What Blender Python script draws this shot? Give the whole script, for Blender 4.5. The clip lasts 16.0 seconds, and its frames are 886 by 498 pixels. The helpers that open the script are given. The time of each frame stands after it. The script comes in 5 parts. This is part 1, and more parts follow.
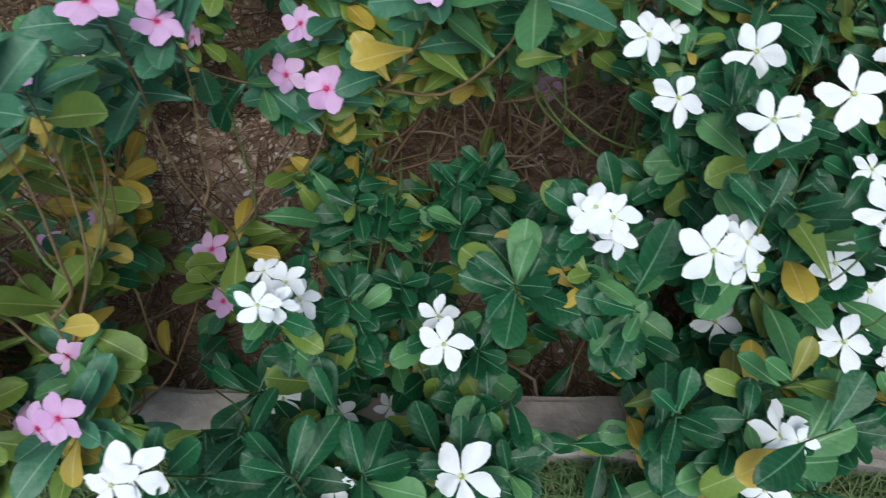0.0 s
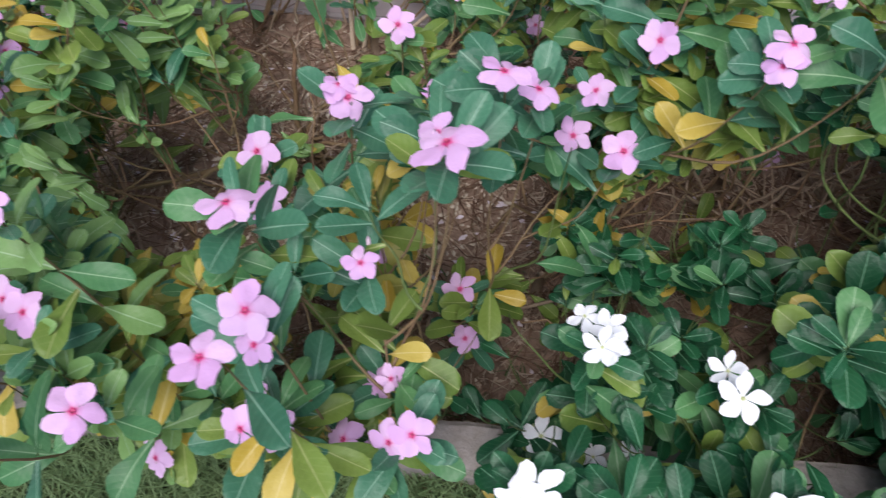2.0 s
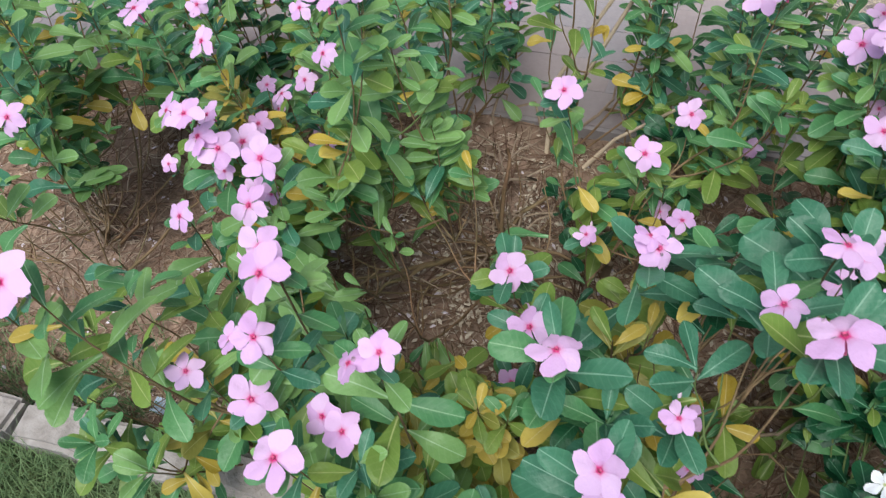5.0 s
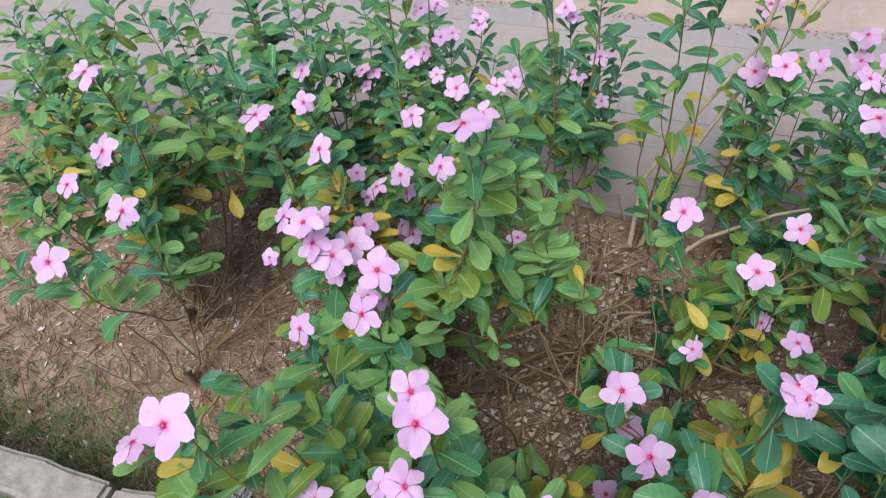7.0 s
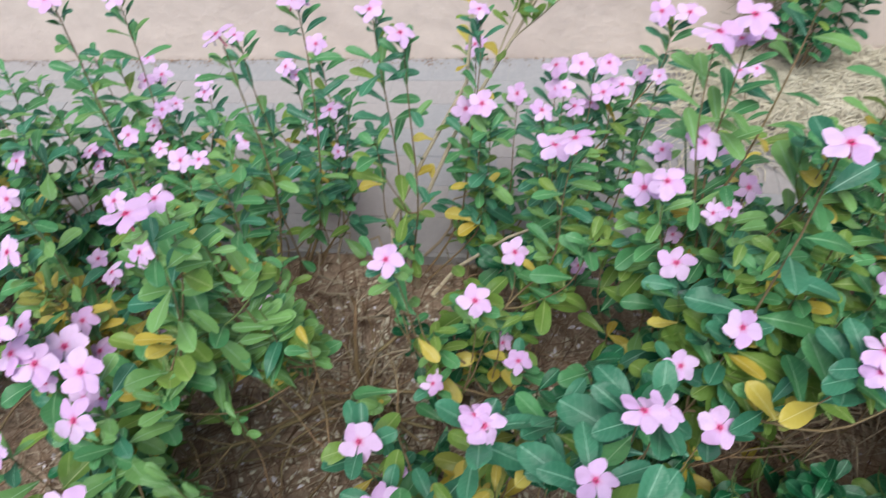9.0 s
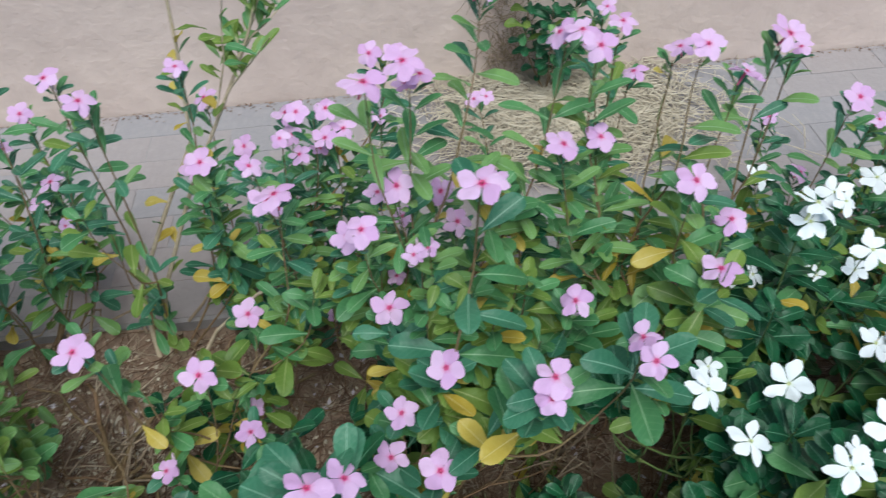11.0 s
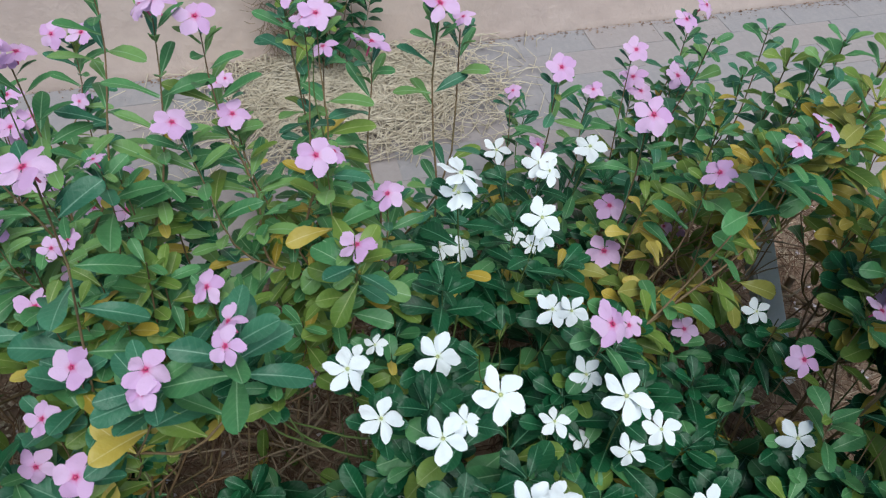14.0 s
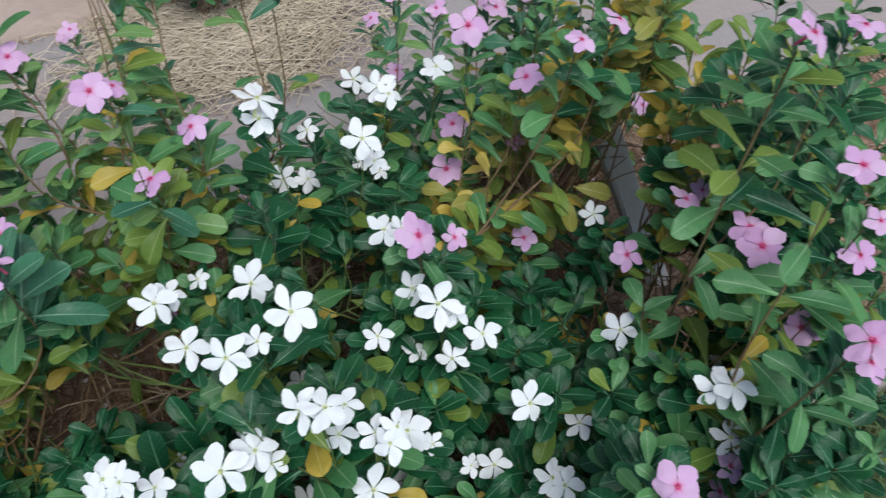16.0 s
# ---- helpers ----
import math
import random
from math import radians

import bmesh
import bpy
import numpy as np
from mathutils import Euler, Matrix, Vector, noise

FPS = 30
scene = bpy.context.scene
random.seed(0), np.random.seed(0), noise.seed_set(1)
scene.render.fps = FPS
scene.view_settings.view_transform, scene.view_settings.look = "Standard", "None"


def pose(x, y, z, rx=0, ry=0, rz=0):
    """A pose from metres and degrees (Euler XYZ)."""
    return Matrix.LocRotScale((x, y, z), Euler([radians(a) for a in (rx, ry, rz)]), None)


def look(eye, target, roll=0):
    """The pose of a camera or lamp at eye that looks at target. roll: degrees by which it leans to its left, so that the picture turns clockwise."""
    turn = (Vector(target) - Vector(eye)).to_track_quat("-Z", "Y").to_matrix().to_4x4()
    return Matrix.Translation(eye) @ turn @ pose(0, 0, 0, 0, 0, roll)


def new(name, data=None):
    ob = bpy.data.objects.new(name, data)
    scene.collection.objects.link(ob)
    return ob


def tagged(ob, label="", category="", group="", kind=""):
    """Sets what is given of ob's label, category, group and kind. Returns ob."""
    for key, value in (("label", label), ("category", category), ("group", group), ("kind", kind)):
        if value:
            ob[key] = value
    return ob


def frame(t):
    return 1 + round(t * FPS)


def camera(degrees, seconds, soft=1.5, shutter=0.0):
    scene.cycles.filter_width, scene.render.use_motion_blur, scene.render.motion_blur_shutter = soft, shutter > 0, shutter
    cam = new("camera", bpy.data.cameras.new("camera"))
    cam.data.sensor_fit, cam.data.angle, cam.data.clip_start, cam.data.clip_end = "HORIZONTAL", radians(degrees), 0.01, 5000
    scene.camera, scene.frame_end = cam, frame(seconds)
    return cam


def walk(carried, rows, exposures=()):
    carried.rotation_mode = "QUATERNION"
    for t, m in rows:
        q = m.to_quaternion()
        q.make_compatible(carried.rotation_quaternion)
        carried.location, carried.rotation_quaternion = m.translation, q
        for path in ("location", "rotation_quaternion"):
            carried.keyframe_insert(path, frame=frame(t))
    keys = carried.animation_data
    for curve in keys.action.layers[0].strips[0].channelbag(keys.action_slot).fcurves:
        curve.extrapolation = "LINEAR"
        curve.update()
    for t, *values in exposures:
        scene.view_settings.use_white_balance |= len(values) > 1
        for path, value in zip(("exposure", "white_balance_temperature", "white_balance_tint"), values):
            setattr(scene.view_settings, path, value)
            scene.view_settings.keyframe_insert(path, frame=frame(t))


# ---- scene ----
cam = camera(62.6, 16.0, soft=1.2, shutter=0.45)
PATH = [
    (0, (0.098, 0.24, 0.913), (-0.05, 1.136, -0.868), -3.8),
    (0.5, (0.048, 0.231, 0.93), (-0.126, 1.151, -0.837), -3.1),
    (1, (-0.014, 0.222, 0.946), (-0.219, 1.154, -0.811), -3.8),
    (1.5, (-0.065, 0.202, 0.961), (-0.331, 1.161, -0.774), -6.0),
    (2, (-0.113, 0.181, 0.972), (-0.454, 1.163, -0.737), -8.1),
    (2.5, (-0.159, 0.176, 0.993), (-0.578, 1.162, -0.696), -10.7),
    (3, (-0.194, 0.166, 1.005), (-0.688, 1.174, -0.65), -12.0),
    (3.5, (-0.235, 0.162, 1.014), (-0.755, 1.176, -0.629), -12.6),
    (4, (-0.26, 0.166, 1.026), (-0.793, 1.193, -0.605), -12.3),
    (4.2, (-0.27, 0.165, 1.029), (-0.815, 1.197, -0.594), -12.2),
    (6.3, (-0.369, 0.201, 1.077), (-1.029, 1.307, -0.452), -11.4),
    (6.5, (-0.385, 0.202, 1.081), (-1.056, 1.314, -0.44), -11.3),
    (7, (-0.404, 0.2, 1.103), (-1.111, 1.331, -0.387), -12.2),
    (7.5, (-0.395, 0.199, 1.115), (-1.081, 1.361, -0.361), -12.3),
    (8, (-0.351, 0.217, 1.109), (-0.914, 1.416, -0.389), -11.0),
    (8.5, (-0.297, 0.25, 1.106), (-0.721, 1.489, -0.406), -10.0),
    (9, (-0.254, 0.257, 1.114), (-0.567, 1.568, -0.363), -7.9),
    (9.2, (-0.242, 0.252, 1.104), (-0.511, 1.604, -0.344), -6.7),
    (11.3, (-0.047, 0.309, 1.106), (0.086, 1.677, -0.347), -3.0),
    (11.5, (-0.026, 0.309, 1.108), (0.139, 1.676, -0.343), -2.7),
    (12, (0.014, 0.308, 1.11), (0.251, 1.671, -0.335), -1.8),
    (12.5, (0.054, 0.307, 1.104), (0.354, 1.647, -0.35), -0.3),
    (13, (0.101, 0.302, 1.097), (0.451, 1.62, -0.367), 1.3),
    (13.5, (0.151, 0.291, 1.083), (0.506, 1.59, -0.396), 1.7),
    (14, (0.203, 0.275, 1.075), (0.529, 1.579, -0.406), 1.2),
    (14.5, (0.246, 0.252, 1.067), (0.513, 1.529, -0.449), 0.2),
    (15, (0.297, 0.245, 1.054), (0.567, 1.46, -0.512), 0.2),
    (15.5, (0.335, 0.217, 1.054), (0.628, 1.419, -0.517), -1.9),
    (16, (0.368, 0.201, 1.059), (0.732, 1.378, -0.516), -1.7),
]
EXPOSURES = [(0, 0.16, 6300, 7), (0.5, 0.26, 6400, 15), (1.5, 0.48, 6400, 20), (2.5, 0.58, 6400, 17), (3.5, 0.62, 6400, 10), (7, 0.5, 6450, 8), (8, 0.52, 6350, 3), (9, 0.62, 6250, 2), (11.5, 0.2, 6150, 2), (12.5, 0.14, 6150, 2), (14.5, 0.12, 6200, 4), (16, 0.09, 6350, 8)]
walk(cam, [(t, look(eye, target, roll)) for t, eye, target, roll in PATH], EXPOSURES)

# ---- world and light: an open sky with a high, hazy, very soft sun ----
world = bpy.data.worlds.new("sky")
scene.world = world
world.use_nodes = True
wn = world.node_tree.nodes
sky = wn.new("ShaderNodeTexSky")
sky.sky_type = "NISHITA"
sky.sun_disc = False
sky.sun_elevation = radians(62)
sky.sun_rotation = radians(174)
sky.dust_density = 1.0
wn["Background"].inputs["Strength"].default_value = 0.09
world.node_tree.links.new(sky.outputs["Color"], wn["Background"].inputs["Color"])
sun_data = bpy.data.lights.new("sun", "SUN")
sun_data.energy = 3.0
sun_data.angle = radians(45)
sun_data.color = (1.0, 0.965, 0.92)
sun = new("sun", sun_data)
sun.matrix_world = look((0.3, -1.75, 4.8), (0.0, 0.8, 0.0))


# ---- materials ----
def mat(name, rough=0.6):
    m = bpy.data.materials.new(name)
    m.use_nodes = True
    nt = m.node_tree
    b = nt.nodes["Principled BSDF"]
    b.inputs["Roughness"].default_value = rough
    return m, nt, b


def node(nt, kind, **values):
    n = nt.nodes.new(kind)
    for key, value in values.items():
        if key in n.inputs:
            n.inputs[key].default_value = value
    return n


def mixed(nt, fac, a, b):
    n = nt.nodes.new("ShaderNodeMix")
    n.data_type = "RGBA"
    for slot, v in ((0, fac), (6, a), (7, b)):
        if isinstance(v, (int, float)):
            n.inputs[slot].default_value = v
        elif isinstance(v, tuple):
            n.inputs[slot].default_value = (*v, 1)
        else:
            nt.links.new(v, n.inputs[slot])
    return n.outputs[2]


def ramp(nt, value, lo, hi, a=0.0, b=1.0):
    n = nt.nodes.new("ShaderNodeMapRange")
    n.inputs[1].default_value, n.inputs[2].default_value = lo, hi
    n.inputs[3].default_value, n.inputs[4].default_value = a, b
    nt.links.new(value, n.inputs[0])
    return n.outputs[0]


def maths(nt, op, a, b=None):
    n = nt.nodes.new("ShaderNodeMath")
    n.operation = op
    for k, v in enumerate((a, b)):
        if v is None:
            continue
        if isinstance(v, (int, float)):
            n.inputs[k].default_value = v
        else:
            nt.links.new(v, n.inputs[k])
    return n.outputs[0]


def noise_of(nt, scale, detail=4.0, space="Object"):
    co = nt.nodes.new("ShaderNodeTexCoord")
    n = node(nt, "ShaderNodeTexNoise", Scale=scale, Detail=detail, Roughness=0.6)
    nt.links.new(co.outputs[space], n.inputs["Vector"])
    return n.outputs["Fac"]


def bump(nt, b, height, strength, distance):
    n = node(nt, "ShaderNodeBump", Strength=strength, Distance=distance)
    nt.links.new(height, n.inputs["Height"])
    nt.links.new(n.outputs["Normal"], b.inputs["Normal"])


def leaf_material(name, dark, light, rib, rough=0.42, sheer=0.08, random_of="Object Info"):
    """A leaf blade: tone changes from leaf to leaf, blotches, a pale midrib and side veins."""
    m, nt, b = mat(name, rough)
    co = nt.nodes.new("ShaderNodeTexCoord")
    sep = nt.nodes.new("ShaderNodeSeparateXYZ")
    if random_of == "Object Info":
        nt.links.new(co.outputs["Object"], sep.inputs[0])
        rnd = nt.nodes.new("ShaderNodeObjectInfo").outputs["Random"]
    else:
        nt.links.new(co.outputs["UV"], sep.inputs[0])
        rnd = nt.nodes.new("ShaderNodeNewGeometry").outputs["Random Per Island"]
    ax = maths(nt, "ABSOLUTE", sep.outputs[0])
    blotch = noise_of(nt, 5.0 if random_of == "Object Info" else 60.0)
    tone = mixed(nt, maths(nt, "ADD", maths(nt, "MULTIPLY", rnd, 0.68), maths(nt, "MULTIPLY", maths(nt, "SUBTRACT", blotch, 0.3), 0.75)), dark, light)
    wave = nt.nodes.new("ShaderNodeMath")
    wave.operation = "SINE"
    nt.links.new(maths(nt, "MULTIPLY", maths(nt, "SUBTRACT", sep.outputs[1], maths(nt, "MULTIPLY", ax, 0.9)), 58.0), wave.inputs[0])
    veins = ramp(nt, wave.outputs[0], 0.6, 1.0, 0.0, 0.06)
    tone = mixed(nt, veins, tone, rib)
    midrib = ramp(nt, maths(nt, "ADD", ax, maths(nt, "MULTIPLY", sep.outputs[1], 0.007)), 0.006, 0.017, 0.72, 0.0)
    tone = mixed(nt, midrib, tone, rib)
    nt.links.new(tone, b.inputs["Base Color"])
    b.inputs["Specular IOR Level"].default_value = 0.3
    b.inputs["Subsurface Weight"].default_value = 0.0
    thin = nt.nodes.new("ShaderNodeBsdfTranslucent")
    nt.links.new(tone, thin.inputs["Color"])
    both = nt.nodes.new("ShaderNodeMixShader")
    both.inputs[0].default_value = sheer
    nt.links.new(b.outputs[0], both.inputs[1])
    nt.links.new(thin.outputs[0], both.inputs[2])
    nt.links.new(both.outputs[0], nt.nodes["Material Output"].inputs["Surface"])
    bump(nt, b, maths(nt, "ADD", maths(nt, "MULTIPLY", wave.outputs[0], 0.004), maths(nt, "MULTIPLY", blotch, 0.5)), 0.2, 0.02)
    return m


LEAF_TONES = {
    # deep: dark green, taken darker still to put shade among low leaves
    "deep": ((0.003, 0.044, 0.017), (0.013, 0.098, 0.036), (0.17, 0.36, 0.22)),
    "teal": ((0.024, 0.108, 0.06), (0.062, 0.2, 0.112), (0.24, 0.42, 0.3)),
    "green": ((0.04, 0.15, 0.058), (0.105, 0.275, 0.1), (0.3, 0.48, 0.27)),
    "bright": ((0.115, 0.245, 0.075), (0.215, 0.385, 0.125), (0.34, 0.5, 0.3)),
    "pale": ((0.1, 0.185, 0.035), (0.2, 0.3, 0.06), (0.42, 0.48, 0.2)),
    "olive": ((0.19, 0.215, 0.04), (0.36, 0.34, 0.09), (0.5, 0.5, 0.22)),
    "yellow": ((0.42, 0.3, 0.03), (0.58, 0.48, 0.12), (0.66, 0.58, 0.26)),
}
SHEER = {"deep": 0.05, "teal": 0.08, "green": 0.14, "bright": 0.2, "pale": 0.2, "olive": 0.22, "yellow": 0.25}
LEAF = {tone: leaf_material("leaf_" + tone, *LEAF_TONES[tone], sheer=SHEER[tone]) for tone in LEAF_TONES}
LEAF_FAR = {tone: leaf_material("foliage_" + tone, *LEAF_TONES[tone], sheer=SHEER[tone], random_of="Island") for tone in LEAF_TONES}


def petal_material(name, inner, body, rim, reach, sheer=0.25):
    """A petal that is coloured at its base and lightens to the rim."""
    m, nt, b = mat(name, 0.55)
    co = nt.nodes.new("ShaderNodeTexCoord")
    sep = nt.nodes.new("ShaderNodeSeparateXYZ")
    nt.links.new(co.outputs["Object"], sep.inputs[0])
    rnd = nt.nodes.new("ShaderNodeObjectInfo").outputs["Random"]
    along = sep.outputs[1]
    streak = noise_of(nt, 9.0, 2.0)
    tone = mixed(nt, rnd, body, rim)
    tone = mixed(nt, ramp(nt, maths(nt, "ADD", along, maths(nt, "MULTIPLY", streak, 0.12)), reach, reach + 0.24, 0.4, 0.0), tone, inner)
    tone = mixed(nt, ramp(nt, along, reach * 0.55, reach * 1.15, 1.0, 0.0), tone, inner)
    nt.links.new(tone, b.inputs["Base Color"])
    b.inputs["Specular IOR Level"].default_value = 0.2
    thin = nt.nodes.new("ShaderNodeBsdfTranslucent")
    nt.links.new(tone, thin.inputs["Color"])
    both = nt.nodes.new("ShaderNodeMixShader")
    both.inputs[0].default_value = sheer
    nt.links.new(b.outputs[0], both.inputs[1])
    nt.links.new(thin.outputs[0], both.inputs[2])
    nt.links.new(both.outputs[0], nt.nodes["Material Output"].inputs["Surface"])
    bump(nt, b, noise_of(nt, 6.0, 2.0), 0.08, 0.03)
    return m


PETAL = {
    "pink": petal_material("petal_pink", (0.62, 0.03, 0.2), (0.67, 0.4, 0.7), (0.77, 0.54, 0.79), 0.15),
    "white": petal_material("petal_white", (0.6, 0.68, 0.4), (0.79, 0.84, 0.88), (0.85, 0.89, 0.92), 0.08, 0.15),
}


def speckled(name, a, b_, scale, rough=0.85, bumpy=0.4, depth=0.01, detail=6.0, c=None, space="Object"):
    m, nt, b = mat(name, rough)
    fine = noise_of(nt, scale, detail, space)
    wide = noise_of(nt, scale * 0.12, 3.0, space)
    tone = mixed(nt, ramp(nt, fine, 0.3, 0.7), a, b_)
    tone = mixed(nt, ramp(nt, wide, 0.35, 0.7, 0.0, 0.8), tone, c or a)
    nt.links.new(tone, b.inputs["Base Color"])
    bump(nt, b, fine, bumpy, depth)
    b.inputs["Specular IOR Level"].default_value = 0.25
    return m


STEM_GREEN = speckled("stem_green", (0.1, 0.16, 0.05), (0.16, 0.2, 0.07), 60, 0.6, 0.2)
STEM_RED = speckled("stem_red_brown", (0.17, 0.1, 0.06), (0.3, 0.19, 0.11), 80, 0.65, 0.3, c=(0.19, 0.165, 0.08))
STEM_DRY = speckled("stem_dry", (0.25, 0.19, 0.135), (0.43, 0.345, 0.25), 90, 0.8, 0.4)
STEM_TAN = speckled("stem_tan", (0.46, 0.37, 0.26), (0.64, 0.54, 0.41), 90, 0.8, 0.3)
SOIL = speckled("soil", (0.14, 0.097, 0.07), (0.46, 0.325, 0.24), 38, 0.95, 1.0, 0.02, 9.0, (0.32, 0.225, 0.168))
LAWN_SOIL = speckled("lawn_soil", (0.06, 0.075, 0.03), (0.12, 0.125, 0.06), 30, 0.95, 0.7, 0.012)
CONCRETE = speckled("kerb_concrete", (0.22, 0.2, 0.18), (0.41, 0.385, 0.36), 35, 0.9, 0.8, 0.01, 8.0, (0.27, 0.245, 0.22))
STRAW = speckled("straw", (0.5, 0.44, 0.34), (0.68, 0.61, 0.5), 40, 0.8, 0.2)
LITTER = speckled("dry_litter", (0.36, 0.27, 0.19), (0.66, 0.57, 0.46), 30, 0.9, 0.3)
FALLEN = speckled("fallen_petal", (0.62, 0.56, 0.6), (0.72, 0.66, 0.74), 50, 0.8, 0.3)
PLASTER = speckled("plaster", (0.6, 0.49, 0.445), (0.7, 0.575, 0.52), 16, 0.9, 0.5, 0.012, 8.0, (0.54, 0.43, 0.395))
WASTE = speckled("brown_litter", (0.11, 0.06, 0.04), (0.38, 0.255, 0.175), 25, 0.9, 0.3)
GRASS = speckled("grass_blade", (0.07, 0.13, 0.05), (0.17, 0.24, 0.1), 25, 0.6, 0.1)
DUST = speckled("paving_dust", (0.29, 0.275, 0.28), (0.34, 0.32, 0.325), 40, 0.95, 0.3)
POST = speckled("post_concrete", (0.6, 0.62, 0.64), (0.72, 0.74, 0.76), 40, 0.8, 0.4)
PAPER = speckled("paper_scrap", (0.35, 0.5, 0.68), (0.7, 0.75, 0.8), 60, 0.7, 0.1)


def paver_material():
    m, nt, b = mat("paver", 0.85)
    rnd = nt.nodes.new("ShaderNodeObjectInfo").outputs["Random"]
    fine = noise_of(nt, 60.0, 6.0)
    tone = mixed(nt, ramp(nt, rnd, 0.25, 0.75), (0.265, 0.255, 0.272), (0.3, 0.266, 0.268))
    tone = mixed(nt, ramp(nt, fine, 0.35, 0.75, 0.0, 0.35), tone, (0.39, 0.36, 0.36))
    nt.links.new(tone, b.inputs["Base Color"])
    bump(nt, b, fine, 0.4, 0.006)
    return m


PAVER = paver_material()


# ---- mesh helpers ----
def mesh_of(name, verts, faces, material, smooth=True):
    me = bpy.data.meshes.new(name)
    me.from_pydata([tuple(v) for v in verts], [], faces)
    me.materials.append(material)
    if smooth:
        me.polygons.foreach_set("use_smooth", [True] * len(me.polygons))
    me.update()
    return me


def part(name, me, parent, matrix=None, label=""):
    ob = new(name, me)
    ob.parent = parent
    if matrix is not None:
        ob.matrix_local = matrix
    return tagged(ob, label)


def grid_faces(rows, cols):
    return [(r * cols + c, r * cols + c + 1, (r + 1) * cols + c + 1, (r + 1) * cols + c) for r in range(rows - 1) for c in range(cols - 1)]


def box(name, lo, hi, material, bevel=0.004):
    """A block with rounded edges, about its own middle."""
    bm = bmesh.new()
    bmesh.ops.create_cube(bm, size=1.0)
    size = [b - a for a, b in zip(lo, hi)]
    bmesh.ops.scale(bm, vec=size, verts=bm.verts)
    if bevel:
        bmesh.ops.bevel(bm, geom=bm.edges[:], offset=bevel, segments=2, affect="EDGES")
    me = bpy.data.meshes.new(name)
    bm.to_mesh(me)
    bm.free()
    me.materials.append(material)
    return me, Matrix.Translation([(a + b) / 2 for a, b in zip(lo, hi)])


def leaf_shape(fold, droop, wave, twist=0.0, broad=0.2, peak=1.3):
    """An oblong blade one unit long on +Y, widest past its middle, its upper face to +Z."""
    steps, cols = (0.0, 0.09, 0.26, 0.44, 0.62, 0.79, 0.91, 0.975, 1.0), 5
    verts = []
    for s in steps:
        w = max(0.014, broad * 1.5 * s ** (peak * 0.68) * (1 - s ** 4.5) ** 0.6)
        for c in range(cols):
            u = c / (cols - 1) * 2 - 1
            z = w * (fold * abs(u) - 0.3 * u * u) + 0.1 * s - droop * s * s + wave * math.sin(s * 8 + u * 2) * abs(u) * 0.03 + twist * u * w * s
            verts.append((u * w, s, z))
    return verts, grid_faces(len(steps), cols)


LEAF_SHAPES = [leaf_shape(0.65, 0.22, 1.1, 0.1, 0.22), leaf_shape(0.45, 0.4, 1.5, 0.5, 0.235), leaf_shape(0.8, 0.1, 1.0, -0.4, 0.205), leaf_shape(0.55, 0.5, 1.6, 0.3, 0.225, 1.45), leaf_shape(0.7, 0.3, 1.3, 0.6, 0.19), leaf_shape(0.6, 0.18, 1.4, -0.6, 0.22, 1.5)]
BROAD = len(LEAF_SHAPES)
ROUND = 3
LEAF_SHAPES = [leaf_shape(0.5, 0.24, 0.8, 0.2, 0.25, 1.3), leaf_shape(0.6, 0.36, 1.2, -0.3, 0.235, 1.4), leaf_shape(0.45, 0.18, 1.2, 0.0, 0.26, 1.35)] + LEAF_SHAPES
BROAD += ROUND
LEAF_SHAPES += [leaf_shape(0.7, 0.2, 0.8, 0.3, 0.15, 1.15), leaf_shape(0.5, 0.35, 1.0, -0.3, 0.165, 1.2), leaf_shape(0.8, 0.1, 0.6, 0.0, 0.14, 1.1)]
LEAF_MESH = {tone: [mesh_of("leaf", v, f, m) for v, f in LEAF_SHAPES] for tone, m in LEAF.items()}


def petal_shape(width, skew, cup, wave):
    """A lopsided petal one unit long on +Y."""
    rows, cols = 6, 5
    verts = []
    for r in range(rows):
        s = r / (rows - 1)
        w = width * (0.1 + 0.9 * math.sin(math.pi * 0.5 * min(1, s / 0.68)) ** 1.45) * (1.0 if s < 0.7 else math.sqrt(max(0.0, 1 - ((s - 0.7) / 0.36) ** 2)))
        for c in range(cols):
            u = c / (cols - 1) * 2 - 1
            y = 0.03 + 0.97 * s - 0.06 * u * u * s + 0.07 * u * s * s
            verts.append((u * w + skew * s * s, y, 0.06 * (1 - s) * -1 + cup * s * s + wave * math.sin(4 * u + 5 * s) * s * 0.07 - 0.05 * u * u * s))
    return verts, grid_faces(rows, cols)


PETAL_SHAPES = {
    "pink": [petal_shape(0.41, 0.10, -0.08, 0.9), petal_shape(0.44, 0.07, 0.05, 1.3), petal_shape(0.35, 0.12, -0.2, 1.0), petal_shape(0.42, 0.05, -0.28, 1.2)],
    "white": [petal_shape(0.32, 0.12, -0.05, 0.9), petal_shape(0.36, 0.09, 0.05, 1.2), petal_shape(0.29, 0.14, -0.16, 1.0), petal_shape(0.33, 0.06, -0.24, 1.2)],
}
PETAL_MESH = {k: [mesh_of("petal", v, f, PETAL[k]) for v, f in s] for k, s in PETAL_SHAPES.items()}


